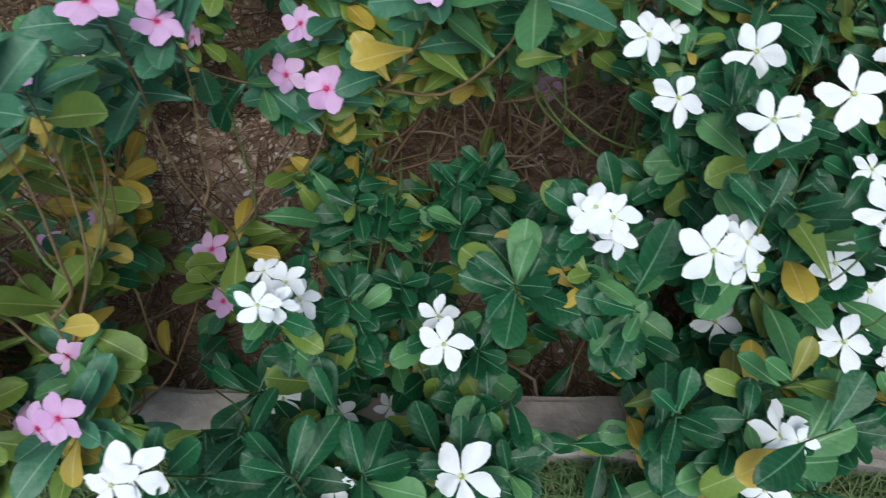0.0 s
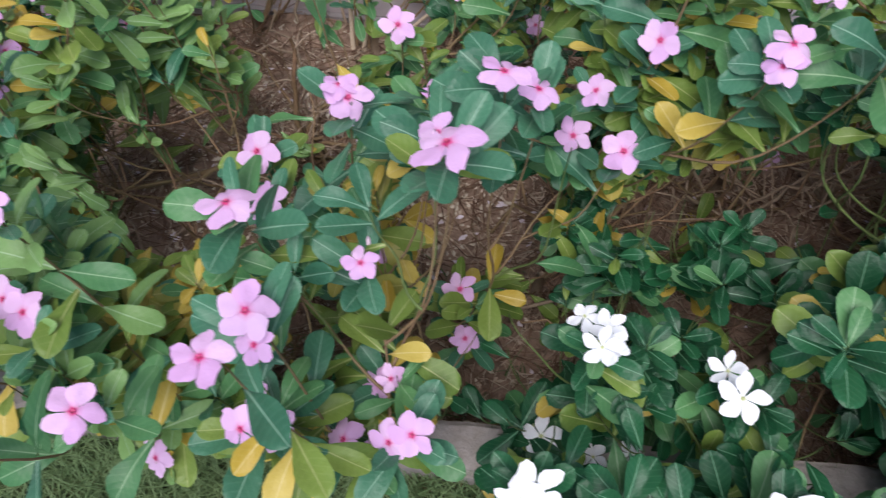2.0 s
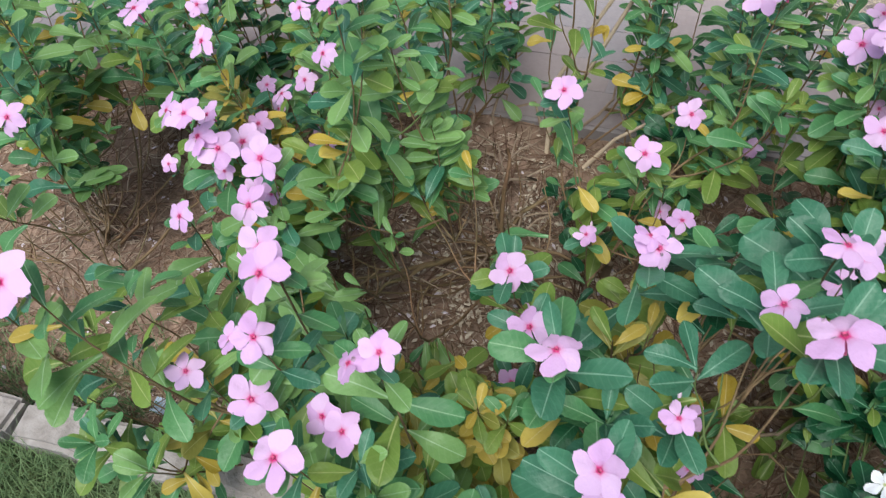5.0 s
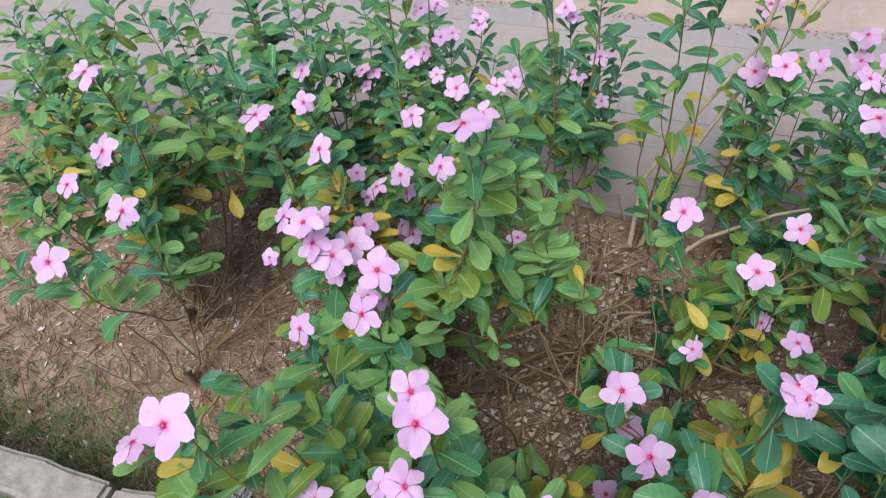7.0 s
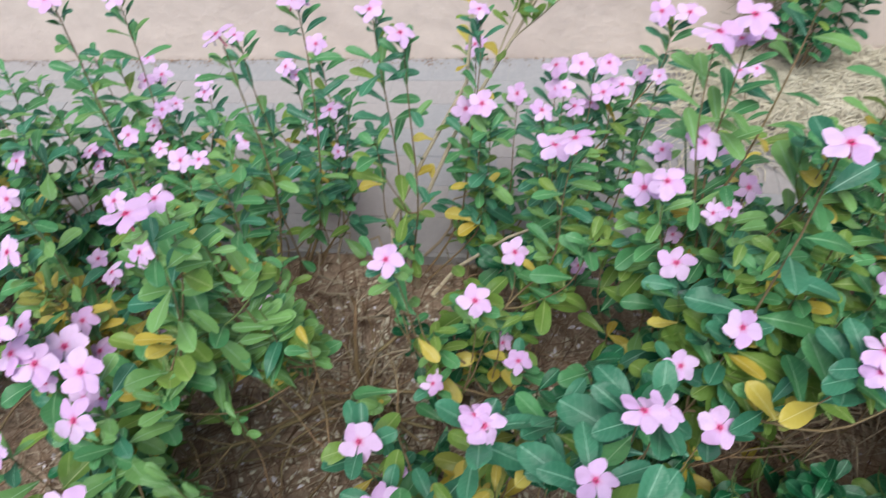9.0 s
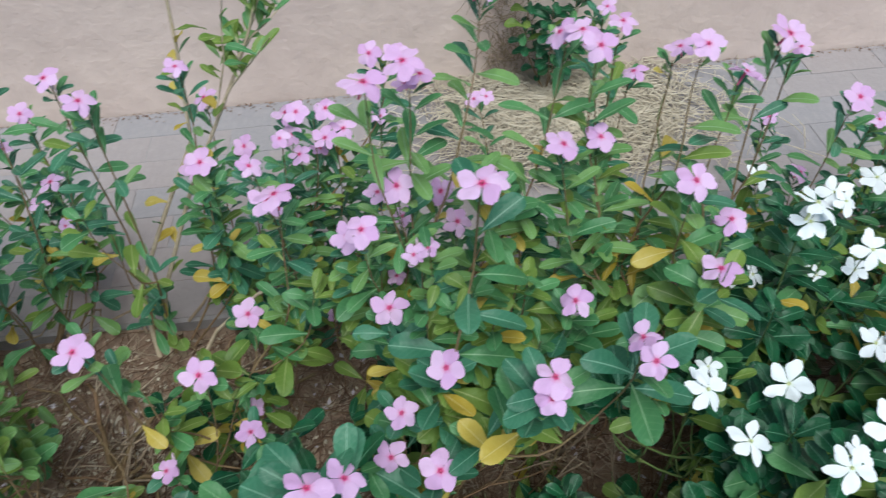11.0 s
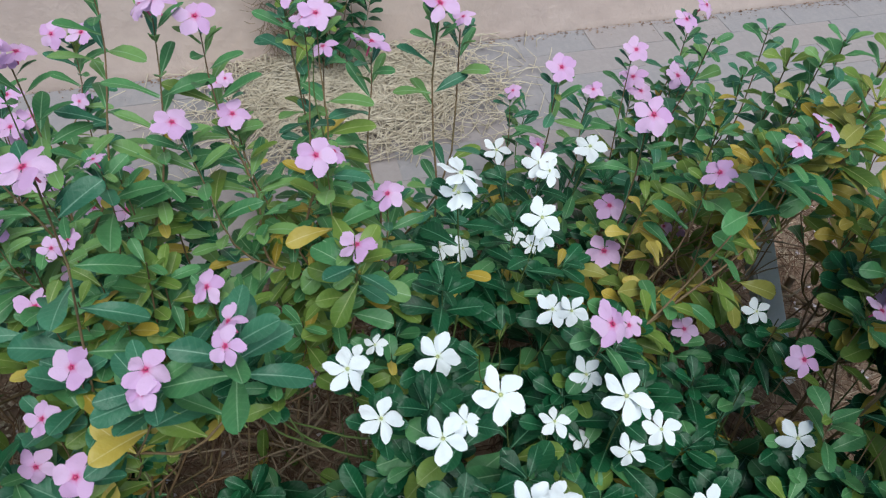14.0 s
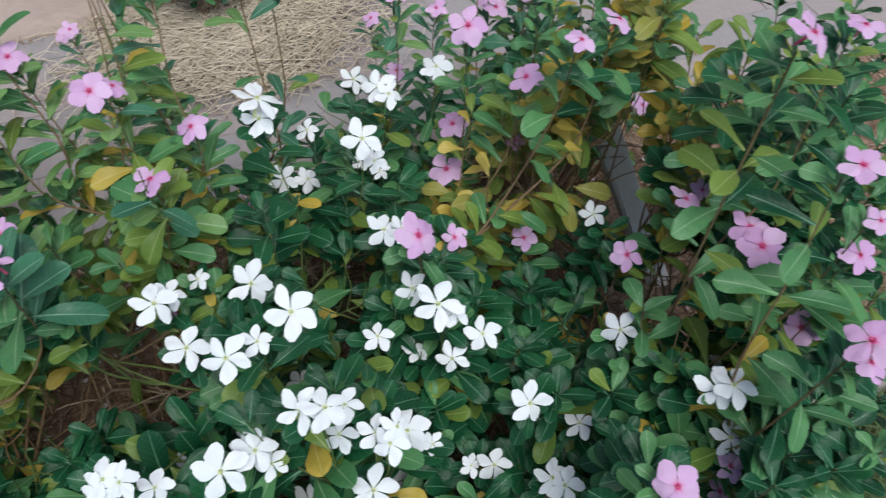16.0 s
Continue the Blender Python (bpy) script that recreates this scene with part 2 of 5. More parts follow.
def tube_between(points, radii, sides=6):
    """Vertices and faces of a tube along points."""
    verts, faces = [], []
    side = Vector((1, 0, 0))
    for i, p in enumerate(points):
        d = (points[min(i + 1, len(points) - 1)] - points[max(i - 1, 0)]).normalized()
        a = d.cross(side)
        a = a.normalized() if a.length > 1e-4 else Vector((0, 1, 0))
        b = d.cross(a).normalized()
        for k in range(sides):
            q = 2 * math.pi * k / sides
            verts.append(p + (a * math.cos(q) + b * math.sin(q)) * radii[i])
    for i in range(len(points) - 1):
        for k in range(sides):
            faces.append((i * sides + k, i * sides + (k + 1) % sides, (i + 1) * sides + (k + 1) % sides, (i + 1) * sides + k))
    faces.append(tuple(range(sides)))
    faces.append(tuple((len(points) - 1) * sides + k for k in reversed(range(sides))))
    return verts, faces


def flower_core(kind):
    pts = [Vector((0, 0, -0.95)), Vector((0, 0, -0.25)), Vector((0, 0, -0.06)), Vector((0, 0, 0.015))]
    v, f = tube_between(pts, [0.05, 0.07, 0.09, 0.07], 8)
    m, nt, b = mat("throat_" + kind, 0.6)
    b.inputs["Base Color"].default_value = (0.6, 0.08, 0.2, 1) if kind == "pink" else (0.6, 0.66, 0.3, 1)
    return mesh_of("flower", v, f, m)


CORE = {k: flower_core(k) for k in ("pink", "white")}
bud_v, bud_f = tube_between([Vector((0, 0, 0)), Vector((0, 0, 0.35)), Vector((0.02, 0, 0.6)), Vector((0.03, 0, 0.85)), Vector((0.05, 0, 1.0))], [0.05, 0.06, 0.11, 0.09, 0.02], 7)
BUD = {"pink": mesh_of("bud", bud_v, bud_f, speckled("bud_pink", (0.7, 0.5, 0.68), (0.72, 0.62, 0.6), 30, 0.6, 0.1)), "white": mesh_of("bud", bud_v, bud_f, PETAL["white"])}


def facing(origin, along, up, size):
    """A pose with Y on along and Z as near to up as can be."""
    y = along.normalized()
    x = y.cross(up)
    x = x.normalized() if x.length > 1e-4 else Vector((1, 0, 0))
    z = x.cross(y)
    m = Matrix((x, y, z)).transposed().to_4x4()
    return Matrix.Translation(origin) @ m @ Matrix.Diagonal((size, size, size, 1))


# ---- the plants ----
SOUTH = Vector((0.02, -0.5, 1.0)).normalized()
LEAN_X = 0.2


def add_flower(plant, kind, place, normal, size, rng):
    x = normal.cross(Vector((0, 1, 0.2))).normalized()
    y = normal.cross(x)
    m = Matrix((x, y, normal)).transposed().to_4x4()
    m = Matrix.Translation(place) @ m @ Matrix.Rotation(rng.uniform(0, 6.28), 4, "Z") @ Matrix.Diagonal((size, size, size, 1))
    flower = part("flower", CORE[kind], plant, m)
    for k in range(5):
        turn = Matrix.Rotation(2 * math.pi * k / 5 + rng.uniform(-0.08, 0.08), 4, "Z") @ Matrix.Rotation(rng.uniform(-0.28, 0.16), 4, "X") @ Matrix.Rotation(0.12, 4, "Y")
        part("petal", rng.choice(PETAL_MESH[kind]), flower, turn @ Matrix.Diagonal((1, rng.uniform(0.92, 1.06), 1, 1)))


def shoot_line(base, tip, rng, low=0.0):
    """A stem that leaves its base outwards and then bends up to the tip."""
    flat = Vector((tip.x - base.x, tip.y - base.y, 0))
    far = min(1.0, flat.length / max(0.05, tip.z - base.z))
    mid = base + flat * rng.uniform(0.7, 1.0) + Vector((0, 0, (tip.z - base.z) * (rng.uniform(0.16, 0.36) - 0.16 * far)))
    pts = []
    sway, turn, flat_sway = Vector((rng.uniform(-1, 1), rng.uniform(-1, 1), 0)), rng.uniform(0, 6), 0.045 * (tip - base).length
    for i in range(11):
        s = i / 10
        bend = math.sin(math.pi * s) * flat_sway
        pts.append(base * (1 - s) ** 2 + mid * 2 * s * (1 - s) + tip * s * s + Vector((sway.x, sway.y, 0)) * bend * math.sin(s * 7 + turn))
    return pts


KEEP = 110
SHOOT_TONES = {
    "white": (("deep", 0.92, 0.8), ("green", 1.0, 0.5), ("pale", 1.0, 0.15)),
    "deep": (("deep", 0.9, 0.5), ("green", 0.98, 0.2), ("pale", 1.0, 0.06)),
    "fresh": (("teal", 0.16, 0.2), ("green", 0.58, 0.4), ("bright", 0.98, 0.6), ("pale", 1.0, 0.2)),
    "back": (("teal", 0.42, 0.2), ("green", 0.84, 0.4), ("bright", 0.98, 0.4), ("pale", 1.0, 0.15)),
    "lush": (("green", 0.12, 0.05), ("bright", 0.97, 0.3), ("pale", 1.0, 0.1)),
    "golden": (("pale", 0.14, 0.15), ("olive", 0.52, 0.25)),
    "pale": (("green", 0.5, 0.8), ("pale", 0.99, 0.25)),
    "gold": (("green", 0.34, 0.3), ("pale", 0.66, 0.3), ("olive", 0.92, 0.25)),
    "dark": (("deep", 0.4, 0.8), ("green", 0.94, 0.8), ("pale", 1.0, 0.25)),
    "mixed": (("teal", 0.92, 2.8), ("green", 1.0, 1.5), ("pale", 1.0, 0.3)),
}


def add_shoot(leaves, plant, base, tip, rng, tones, leafy=0.75, leaf=0.06, step=0.026, stem=None, slim=False):
    """A stem with crossed pairs of leaves, which are listed from the tip down: a tight crown, then longer joints, then bare wood."""
    pts = shoot_line(base, tip, rng)
    total = sum((b - a).length for a, b in zip(pts, pts[1:]))
    thick = 0.0012 + 0.0024 * total
    v, f = tube_between(pts, [thick * (1 - 0.66 * i / 10) for i in range(11)])
    part("branch", mesh_of("branch", v, f, stem or STEM_GREEN), plant)
    spread = rng.uniform(0, 6.28)
    along, n = 0.004, 0
    while along < total * leafy and n < 36:
        s = 1 - along / total
        i = min(9, int(s * 10))
        p = pts[i].lerp(pts[i + 1], s * 10 - i)
        d = (pts[i + 1] - pts[i]).normalized()
        side = d.cross(Vector((0.3, 1, 0.1))).normalized()
        other = d.cross(side)
        spread += math.pi / 2 + rng.uniform(-0.3, 0.3)
        age = along / max(0.1, total)
        grow = min(1.1, (0.8 if tones == "mixed" else 0.62) + n * 0.09) * rng.uniform(0.84, 1.14)
        for k in (0, 1):
            if rng.random() < 0.03 + 0.3 * age * age:
                continue
            q = spread + math.pi * k + rng.uniform(-0.25, 0.25)
            out = side * math.cos(q) + other * math.sin(q)
            upper = Vector((rng.uniform(-0.3, 0.3), rng.uniform(-0.6, -0.05), 1)) + d * 0.3
            if tones == "lush":
                # two rows of leaves, laid flat to face the camera's side
                upper = Vector((rng.uniform(-0.35, 0.35), rng.uniform(-0.8, -0.3), 0.8))
                across = d.cross(upper).normalized()
                out = (across if k else -across) + d * rng.uniform(-0.2, 0.6) + upper * rng.uniform(-0.4, 0.35)
            lift = (1.0 if slim else 0.8) - 0.62 * min(1, n / 6) + rng.uniform(-0.22, 0.22)
            way = (out + d * lift + Vector((0, 0, 0.05))).normalized()
            r, tone = rng.random(), "yellow"
            for name, upto, fall in SHOOT_TONES[tones]:
                if r < upto - fall * age:
                    tone = name
                    break
            m = facing(p + way * thick, way, upper, leaf * grow * (0.85 if tone == "yellow" else 1.0))
            shape = rng.randrange(BROAD, len(LEAF_SHAPES)) if slim or (tones == "lush" and rng.random() < 0.65) else rng.randrange(ROUND + 2) if tones in ("white", "deep") else rng.randrange(ROUND, BROAD + 1) if tones == "dark" else rng.randrange(ROUND, BROAD)
            leaves.append((n + rng.random(), tone, shape, m))
        along += step * min(1.0, (0.16 if tones in ("white", "deep", "dark", "mixed") else 0.3) + 0.14 * n) * rng.uniform(0.8, 1.25)
        n += 1
    return pts


def set_leaves(plant, leaves):
    """The top leaves of each stem are parts of their own, the lower ones one mesh."""
    leaves.sort(key=lambda q: q[0])
    for _, tone, shape, m in leaves[:KEEP]:
        part("leaf", LEAF_MESH[tone][shape], plant, m)
    rest = leaves[KEEP:]
    if not rest:
        return
    tones = list(LEAF_FAR)
    verts, faces, flat, which = [], [], [], []
    for _, tone, shape, m in rest:
        v, f = LEAF_SHAPES[shape]
        o = len(verts)
        verts += [m @ Vector(q) for q in v]
        flat += [(q[0], q[1]) for q in v]
        faces += [tuple(o + i for i in q) for q in f]
        which += [tones.index(tone)] * len(f)
    me = mesh_of("foliage", verts, faces, LEAF_FAR[tones[0]])
    for tone in tones[1:]:
        me.materials.append(LEAF_FAR[tone])
    me.polygons.foreach_set("material_index", which)
    uv = me.uv_layers.new(name="UVMap")
    uv.data.foreach_set("uv", [c for q in faces for i in q for c in flat[i]])
    tagged(part("foliage", me, plant), kind="stuff")


PLANT_COUNT = [0]
GROWN, OPEN = [], []
BARE = [(-0.36, 0.79, 0.06, 0.08), (-0.51, 0.63, 0.1, 0.1), (-1.45, 0.62, 0.28, 0.15), (-0.31, 0.54, 0.07, 0.07), (-1.23, 0.84, 0.1, 0.08), (0.97, 0.78, 0.1, 0.06), (0.84, 0.84, 0.13, 0.1)]
# openings cut in the foliage along the camera's sight lines to soil and paving
SIGHT_GAPS = []
SIGHT_GAPS += [(-1.74, 2.08, 1.33, -1.64), (-1.69, 0.63, 1.17, -0.39), (-1.63, 1.15, 1.43, -0.98), (-1.60, 0.54, 1.09, -0.31), (-1.60, 0.60, 1.08, -0.36), (-1.51, 0.80, 1.22, -0.62), (-1.49, 1.80, 1.08, -1.40), (-1.48, 0.61, 0.98, -0.37), (-1.48, 0.48, 0.98, -0.25), (-1.46, 0.53, 0.96, -0.30), (-1.45, 0.67, 0.95, -0.43), (-1.44, 0.36, 0.94, -0.15), (-1.43, 0.93, 0.93, -0.66), (-1.43, 0.82, 1.14, -0.63), (-1.42, 0.90, 1.22, -0.73), (-1.40, 0.97, 0.90, -0.70), (-1.40, 0.59, 0.90, -0.36), (-1.37, 0.64, 0.87, -0.40), (-1.36, 0.73, 0.87, -0.48), (-1.36, 0.92, 1.07, -0.74), (-1.35, 1.36, 0.86, -1.05), (-1.35, 0.80, 1.06, -0.62), (-1.33, 1.95, 0.97, -1.52), (-1.32, 0.38, 0.83, -0.16)]
SIGHT_GAPS += [(-1.32, 1.44, 0.83, -1.12), (-1.30, 0.78, 0.81, -0.52), (-1.29, 0.69, 0.81, -0.45), (-1.29, 0.86, 0.80, -0.59), (-1.27, 0.88, 0.99, -0.69), (-1.25, 0.65, 0.86, -0.36), (-1.24, 0.58, 1.04, -0.41), (-1.24, 0.80, 0.76, -0.54), (-1.23, 0.72, 0.75, -0.47), (-1.23, 0.51, 0.94, -0.34), (-1.21, 0.86, 0.73, -0.60), (-1.19, 0.79, 0.81, -0.49), (-1.18, 1.77, 0.83, -1.35), (-1.16, 2.07, 0.82, -1.63), (-1.16, 0.71, 0.68, -0.46), (-1.14, 0.44, 0.95, -0.27), (-1.14, 0.50, 0.86, -0.33), (-1.12, 0.73, 0.74, -0.44), (-1.07, 1.79, 0.70, -1.39), (-1.05, 0.46, 0.85, -0.29), (-1.02, 1.77, 0.69, -1.35), (-1.01, 0.31, 0.81, -0.15), (-1.01, 0.37, 0.81, -0.20), (-1.00, 0.26, 0.80, -0.10)]
SIGHT_GAPS += [(-0.96, 2.40, 0.84, -1.88), (-0.93, 0.84, 0.84, -0.67), (-0.92, 0.32, 0.64, -0.15), (-0.90, 0.77, 0.81, -0.60), (-0.90, 2.06, 0.58, -1.62), (-0.89, 0.41, 0.69, -0.24), (-0.88, 0.85, 0.56, -0.53), (-0.86, 2.09, 0.76, -1.60), (-0.86, 1.94, 0.75, -1.47), (-0.85, 0.82, 0.66, -0.65), (-0.85, 0.77, 0.66, -0.60), (-0.85, 0.75, 0.50, -0.45), (-0.84, 1.34, 0.57, -1.15), (-0.84, 1.26, 0.64, -1.09), (-0.83, 0.73, 0.74, -0.56), (-0.83, 1.35, 0.48, -1.00), (-0.81, 0.91, 0.72, -0.75), (-0.81, 0.39, 0.54, -0.22), (-0.80, 0.88, 0.49, -0.56), (-0.79, 0.78, 0.70, -0.62), (-0.79, 0.70, 0.70, -0.54), (-0.78, 1.92, 0.34, -1.56), (-0.77, 1.33, 0.58, -1.16), (-0.77, 1.66, 0.43, -1.27)]
SIGHT_GAPS += [(-0.77, 0.85, 0.67, -0.69), (-0.76, 1.23, 0.45, -0.88), (-0.75, 1.25, 0.48, -1.06), (-0.75, 1.14, 0.55, -0.97), (-0.75, 0.75, 0.44, -0.44), (-0.74, 0.84, 0.44, -0.52), (-0.73, 1.10, 0.64, -0.95), (-0.73, 0.68, 0.39, -0.39), (-0.72, 0.32, 0.63, -0.14), (-0.72, 1.21, 0.52, -1.04), (-0.72, 1.26, 0.63, -0.86), (-0.72, 0.74, 0.45, -0.56), (-0.71, 0.84, 0.44, -0.65), (-0.71, 1.33, 0.28, -1.03), (-0.71, 0.68, 0.51, -0.51), (-0.70, 0.92, 0.43, -0.73), (-0.70, 1.04, 0.61, -0.66), (-0.70, 1.21, 0.61, -0.81), (-0.69, 1.71, 0.60, -1.26), (-0.69, 1.54, 0.26, -1.21), (-0.69, 1.13, 0.42, -0.94), (-0.68, 1.34, 0.59, -0.93), (-0.68, 1.38, 0.35, -1.02), (-0.68, 1.57, 0.59, -1.14)]
SIGHT_GAPS += [(-0.68, 1.21, 0.38, -0.85), (-0.68, 0.80, 0.41, -0.61), (-0.68, 1.04, 0.58, -0.88), (-0.67, 0.97, 0.58, -0.81), (-0.67, 0.86, 0.24, -0.60), (-0.67, 0.71, 0.24, -0.47), (-0.67, 0.99, 0.58, -0.62), (-0.66, 1.48, 0.58, -1.06), (-0.66, 2.24, 0.64, -1.75), (-0.66, 0.75, 0.36, -0.44), (-0.65, 0.85, 0.38, -0.67), (-0.65, 0.98, 0.38, -0.80), (-0.65, 1.62, 0.57, -1.18), (-0.65, 1.57, 0.35, -1.18), (-0.65, 0.95, 0.22, -0.68), (-0.65, 1.10, 0.31, -0.76), (-0.64, 0.73, 0.45, -0.56), (-0.64, 1.04, 0.35, -0.70), (-0.64, 1.15, 0.21, -0.86), (-0.63, 1.77, 0.21, -1.42), (-0.63, 1.30, 0.20, -1.00), (-0.62, 0.87, 0.33, -0.55), (-0.62, 1.14, 0.54, -0.75), (-0.62, 1.27, 0.33, -0.91)]
SIGHT_GAPS += [(-0.62, 1.00, 0.52, -0.84), (-0.61, 0.94, 0.28, -0.62), (-0.61, 0.72, 0.18, -0.48), (-0.60, 1.19, 0.18, -0.90), (-0.60, 1.23, 0.50, -1.08), (-0.60, 1.05, 0.33, -0.86), (-0.59, 0.73, 0.76, -0.54), (-0.59, 1.46, 0.17, -1.14), (-0.59, 1.95, 0.30, -1.52), (-0.59, 0.65, 0.75, -0.44), (-0.59, 1.37, 0.16, -1.06), (-0.58, 0.34, 0.48, -0.16), (-0.57, 1.12, 0.15, -0.84), (-0.57, 1.39, 0.25, -1.03), (-0.57, 1.56, 0.15, -1.24), (-0.57, 1.44, 0.30, -1.24), (-0.56, 0.32, 0.58, -0.11), (-0.56, 0.98, 0.14, -0.70), (-0.55, 0.97, 0.36, -0.80), (-0.55, 0.71, 0.71, -0.51), (-0.55, 1.67, 0.13, -1.33), (-0.55, 0.57, 0.56, -0.37), (-0.55, 1.00, 0.26, -0.67), (-0.55, 1.90, 0.47, -1.43)]
SIGHT_GAPS += [(-0.54, 1.47, 0.22, -1.10), (-0.54, 0.60, 0.70, -0.39), (-0.54, 0.69, 0.27, -0.51), (-0.54, 0.55, 0.70, -0.33), (-0.54, 1.98, 0.54, -1.51), (-0.54, 1.14, 0.34, -0.97), (-0.53, 1.29, 0.26, -1.09), (-0.53, 1.31, 0.25, -0.95), (-0.53, 1.24, 0.45, -0.84), (-0.53, 0.49, 0.54, -0.28), (-0.53, 1.31, 0.45, -0.91), (-0.52, 1.21, 0.32, -1.04), (-0.51, 0.86, 0.19, -0.55), (-0.51, 0.91, 0.23, -0.59), (-0.51, 1.82, 0.44, -1.36), (-0.49, 0.62, 0.51, -0.42), (-0.49, 1.89, 0.08, -1.54), (-0.49, 1.50, 0.08, -1.18), (-0.49, 0.74, 0.08, -0.49), (-0.49, 1.33, 0.23, -1.13), (-0.48, 0.34, 0.38, -0.17), (-0.47, 1.26, 0.20, -0.90), (-0.47, 2.17, 0.40, -1.68), (-0.47, 0.82, 0.15, -0.52)]
SIGHT_GAPS += [(-0.47, 1.18, 0.40, -0.79), (-0.47, 1.40, 0.19, -1.03), (-0.46, 1.72, 0.39, -1.28), (-0.45, 2.31, 0.46, -1.82), (-0.45, 0.34, 0.46, -0.12), (-0.45, 0.35, 0.60, -0.12), (-0.45, 0.52, 0.34, -0.35), (-0.44, 2.08, 0.44, -1.61), (-0.44, 1.94, 0.16, -1.52), (-0.43, 0.56, 0.58, -0.35), (-0.42, 2.30, 0.53, -1.85), (-0.42, 1.12, 0.43, -0.74), (-0.40, 0.87, 0.54, -0.69), (-0.39, 1.02, 0.53, -0.85), (-0.39, 1.87, -0.02, -1.51), (-0.37, 0.80, 0.51, -0.61), (-0.37, 0.53, 0.51, -0.32), (-0.37, 0.36, 0.26, -0.18), (-0.36, 2.35, 0.38, -1.86), (-0.36, 1.06, 0.47, -0.71), (-0.36, 0.82, 0.25, -0.66), (-0.35, 0.73, 0.36, -0.54), (-0.35, 1.55, -0.05, -1.23), (-0.35, 0.58, 0.35, -0.38)]
SIGHT_GAPS += [(-0.35, 0.99, 0.46, -0.65), (-0.34, 1.05, 0.48, -0.88), (-0.34, 0.43, 0.48, -0.21), (-0.32, 0.60, 0.46, -0.39), (-0.32, 0.81, 0.46, -0.63), (-0.32, 0.76, 0.06, -0.58), (-0.31, 2.26, 0.26, -1.76), (-0.31, 0.38, 0.20, -0.20), (-0.31, 0.91, 0.44, -0.73), (-0.31, 0.81, 0.20, -0.64), (-0.30, 0.74, 0.31, -0.55), (-0.30, 0.94, 0.42, -0.60), (-0.30, 0.50, 0.43, -0.29), (-0.30, 1.05, 0.24, -0.67), (-0.28, 0.45, 0.42, -0.23), (-0.28, 2.38, 0.23, -1.87), (-0.28, 0.73, 0.09, -0.56), (-0.26, 0.81, 0.26, -0.62), (-0.26, 1.01, 0.21, -0.63), (-0.25, 2.33, 0.28, -1.83), (-0.24, 1.77, 0.27, -1.33), (-0.24, 0.79, -0.02, -0.61), (-0.24, 0.75, 0.13, -0.59), (-0.23, 0.46, 0.36, -0.25)]
SIGHT_GAPS += [(-0.23, 2.05, -0.02, -1.61), (-0.21, 0.56, 0.01, -0.40), (-0.20, 1.04, -0.08, -0.71), (-0.19, 1.87, 0.22, -1.42), (-0.19, 0.46, 0.08, -0.29), (-0.19, 0.86, 0.18, -0.67), (-0.18, 0.74, 0.07, -0.58), (-0.17, 0.54, 0.06, -0.37), (-0.16, 0.65, -0.04, -0.48), (-0.14, 0.60, -0.11, -0.42), (-0.14, 2.24, 0.26, -1.80), (-0.13, 0.70, -0.13, -0.52), (-0.13, 0.60, 0.02, -0.43), (-0.11, 0.54, -0.15, -0.36), (-0.10, 2.11, -0.13, -1.66), (-0.10, 1.10, -0.18, -0.77), (-0.09, 1.69, 0.13, -1.26), (-0.09, 0.86, 0.43, -0.62), (-0.08, 0.65, -0.17, -0.47), (-0.07, 0.91, 0.41, -0.67), (-0.06, 0.60, -0.14, -0.43), (-0.05, 2.00, 0.19, -1.57), (-0.04, 1.84, 0.09, -1.39), (-0.01, 0.68, -0.24, -0.50)]
SIGHT_GAPS += [(-0.01, 0.83, -0.24, -0.65), (0.02, 1.80, 0.27, -1.47), (0.02, 2.27, 0.03, -1.77), (0.02, 0.95, 0.33, -0.71), (0.04, 0.85, 0.11, -0.52), (0.04, 0.70, -0.06, -0.51), (0.04, 0.84, -0.29, -0.65), (0.04, 0.89, -0.24, -0.72), (0.05, 0.93, -0.06, -0.75), (0.05, 2.08, 0.00, -1.60), (0.07, 0.77, -0.33, -0.47), (0.08, 0.93, 0.21, -0.65), (0.08, 1.83, 0.20, -1.50), (0.10, 0.93, -0.12, -0.75), (0.10, 0.83, 0.25, -0.60), (0.10, 0.84, -0.32, -0.53), (0.11, 1.81, -0.12, -1.36), (0.13, 2.06, 0.02, -1.64), (0.14, 0.88, -0.15, -0.51), (0.14, 0.86, -0.04, -0.68), (0.15, 0.94, -0.27, -0.78), (0.15, 0.70, -0.27, -0.54), (0.16, 0.87, -0.37, -0.55), (0.18, 2.22, -0.18, -1.72)]
SIGHT_GAPS += [(0.19, 0.95, -0.10, -0.78), (0.19, 0.98, -0.31, -0.82), (0.20, 0.48, -0.11, -0.27), (0.20, 0.56, -0.12, -0.35), (0.21, 0.87, -0.33, -0.71), (0.21, 0.41, -0.13, -0.19), (0.22, 1.65, 0.14, -1.37), (0.23, 0.87, -0.43, -0.55), (0.23, 1.08, 0.07, -0.79), (0.23, 0.99, -0.14, -0.82), (0.23, 0.60, -0.36, -0.43), (0.24, 0.88, -0.16, -0.52), (0.24, 1.86, -0.08, -1.45), (0.24, 0.53, -0.36, -0.36), (0.24, 0.90, -0.15, -0.73), (0.25, 0.95, -0.37, -0.79), (0.26, 0.50, -0.18, -0.28), (0.26, 1.84, 0.10, -1.55), (0.27, 0.84, -0.29, -0.65), (0.27, 0.42, -0.19, -0.20), (0.27, 1.79, 0.03, -1.46), (0.30, 0.89, -0.33, -0.71), (0.32, 1.73, 0.05, -1.44), (0.32, 1.86, -0.16, -1.45)]
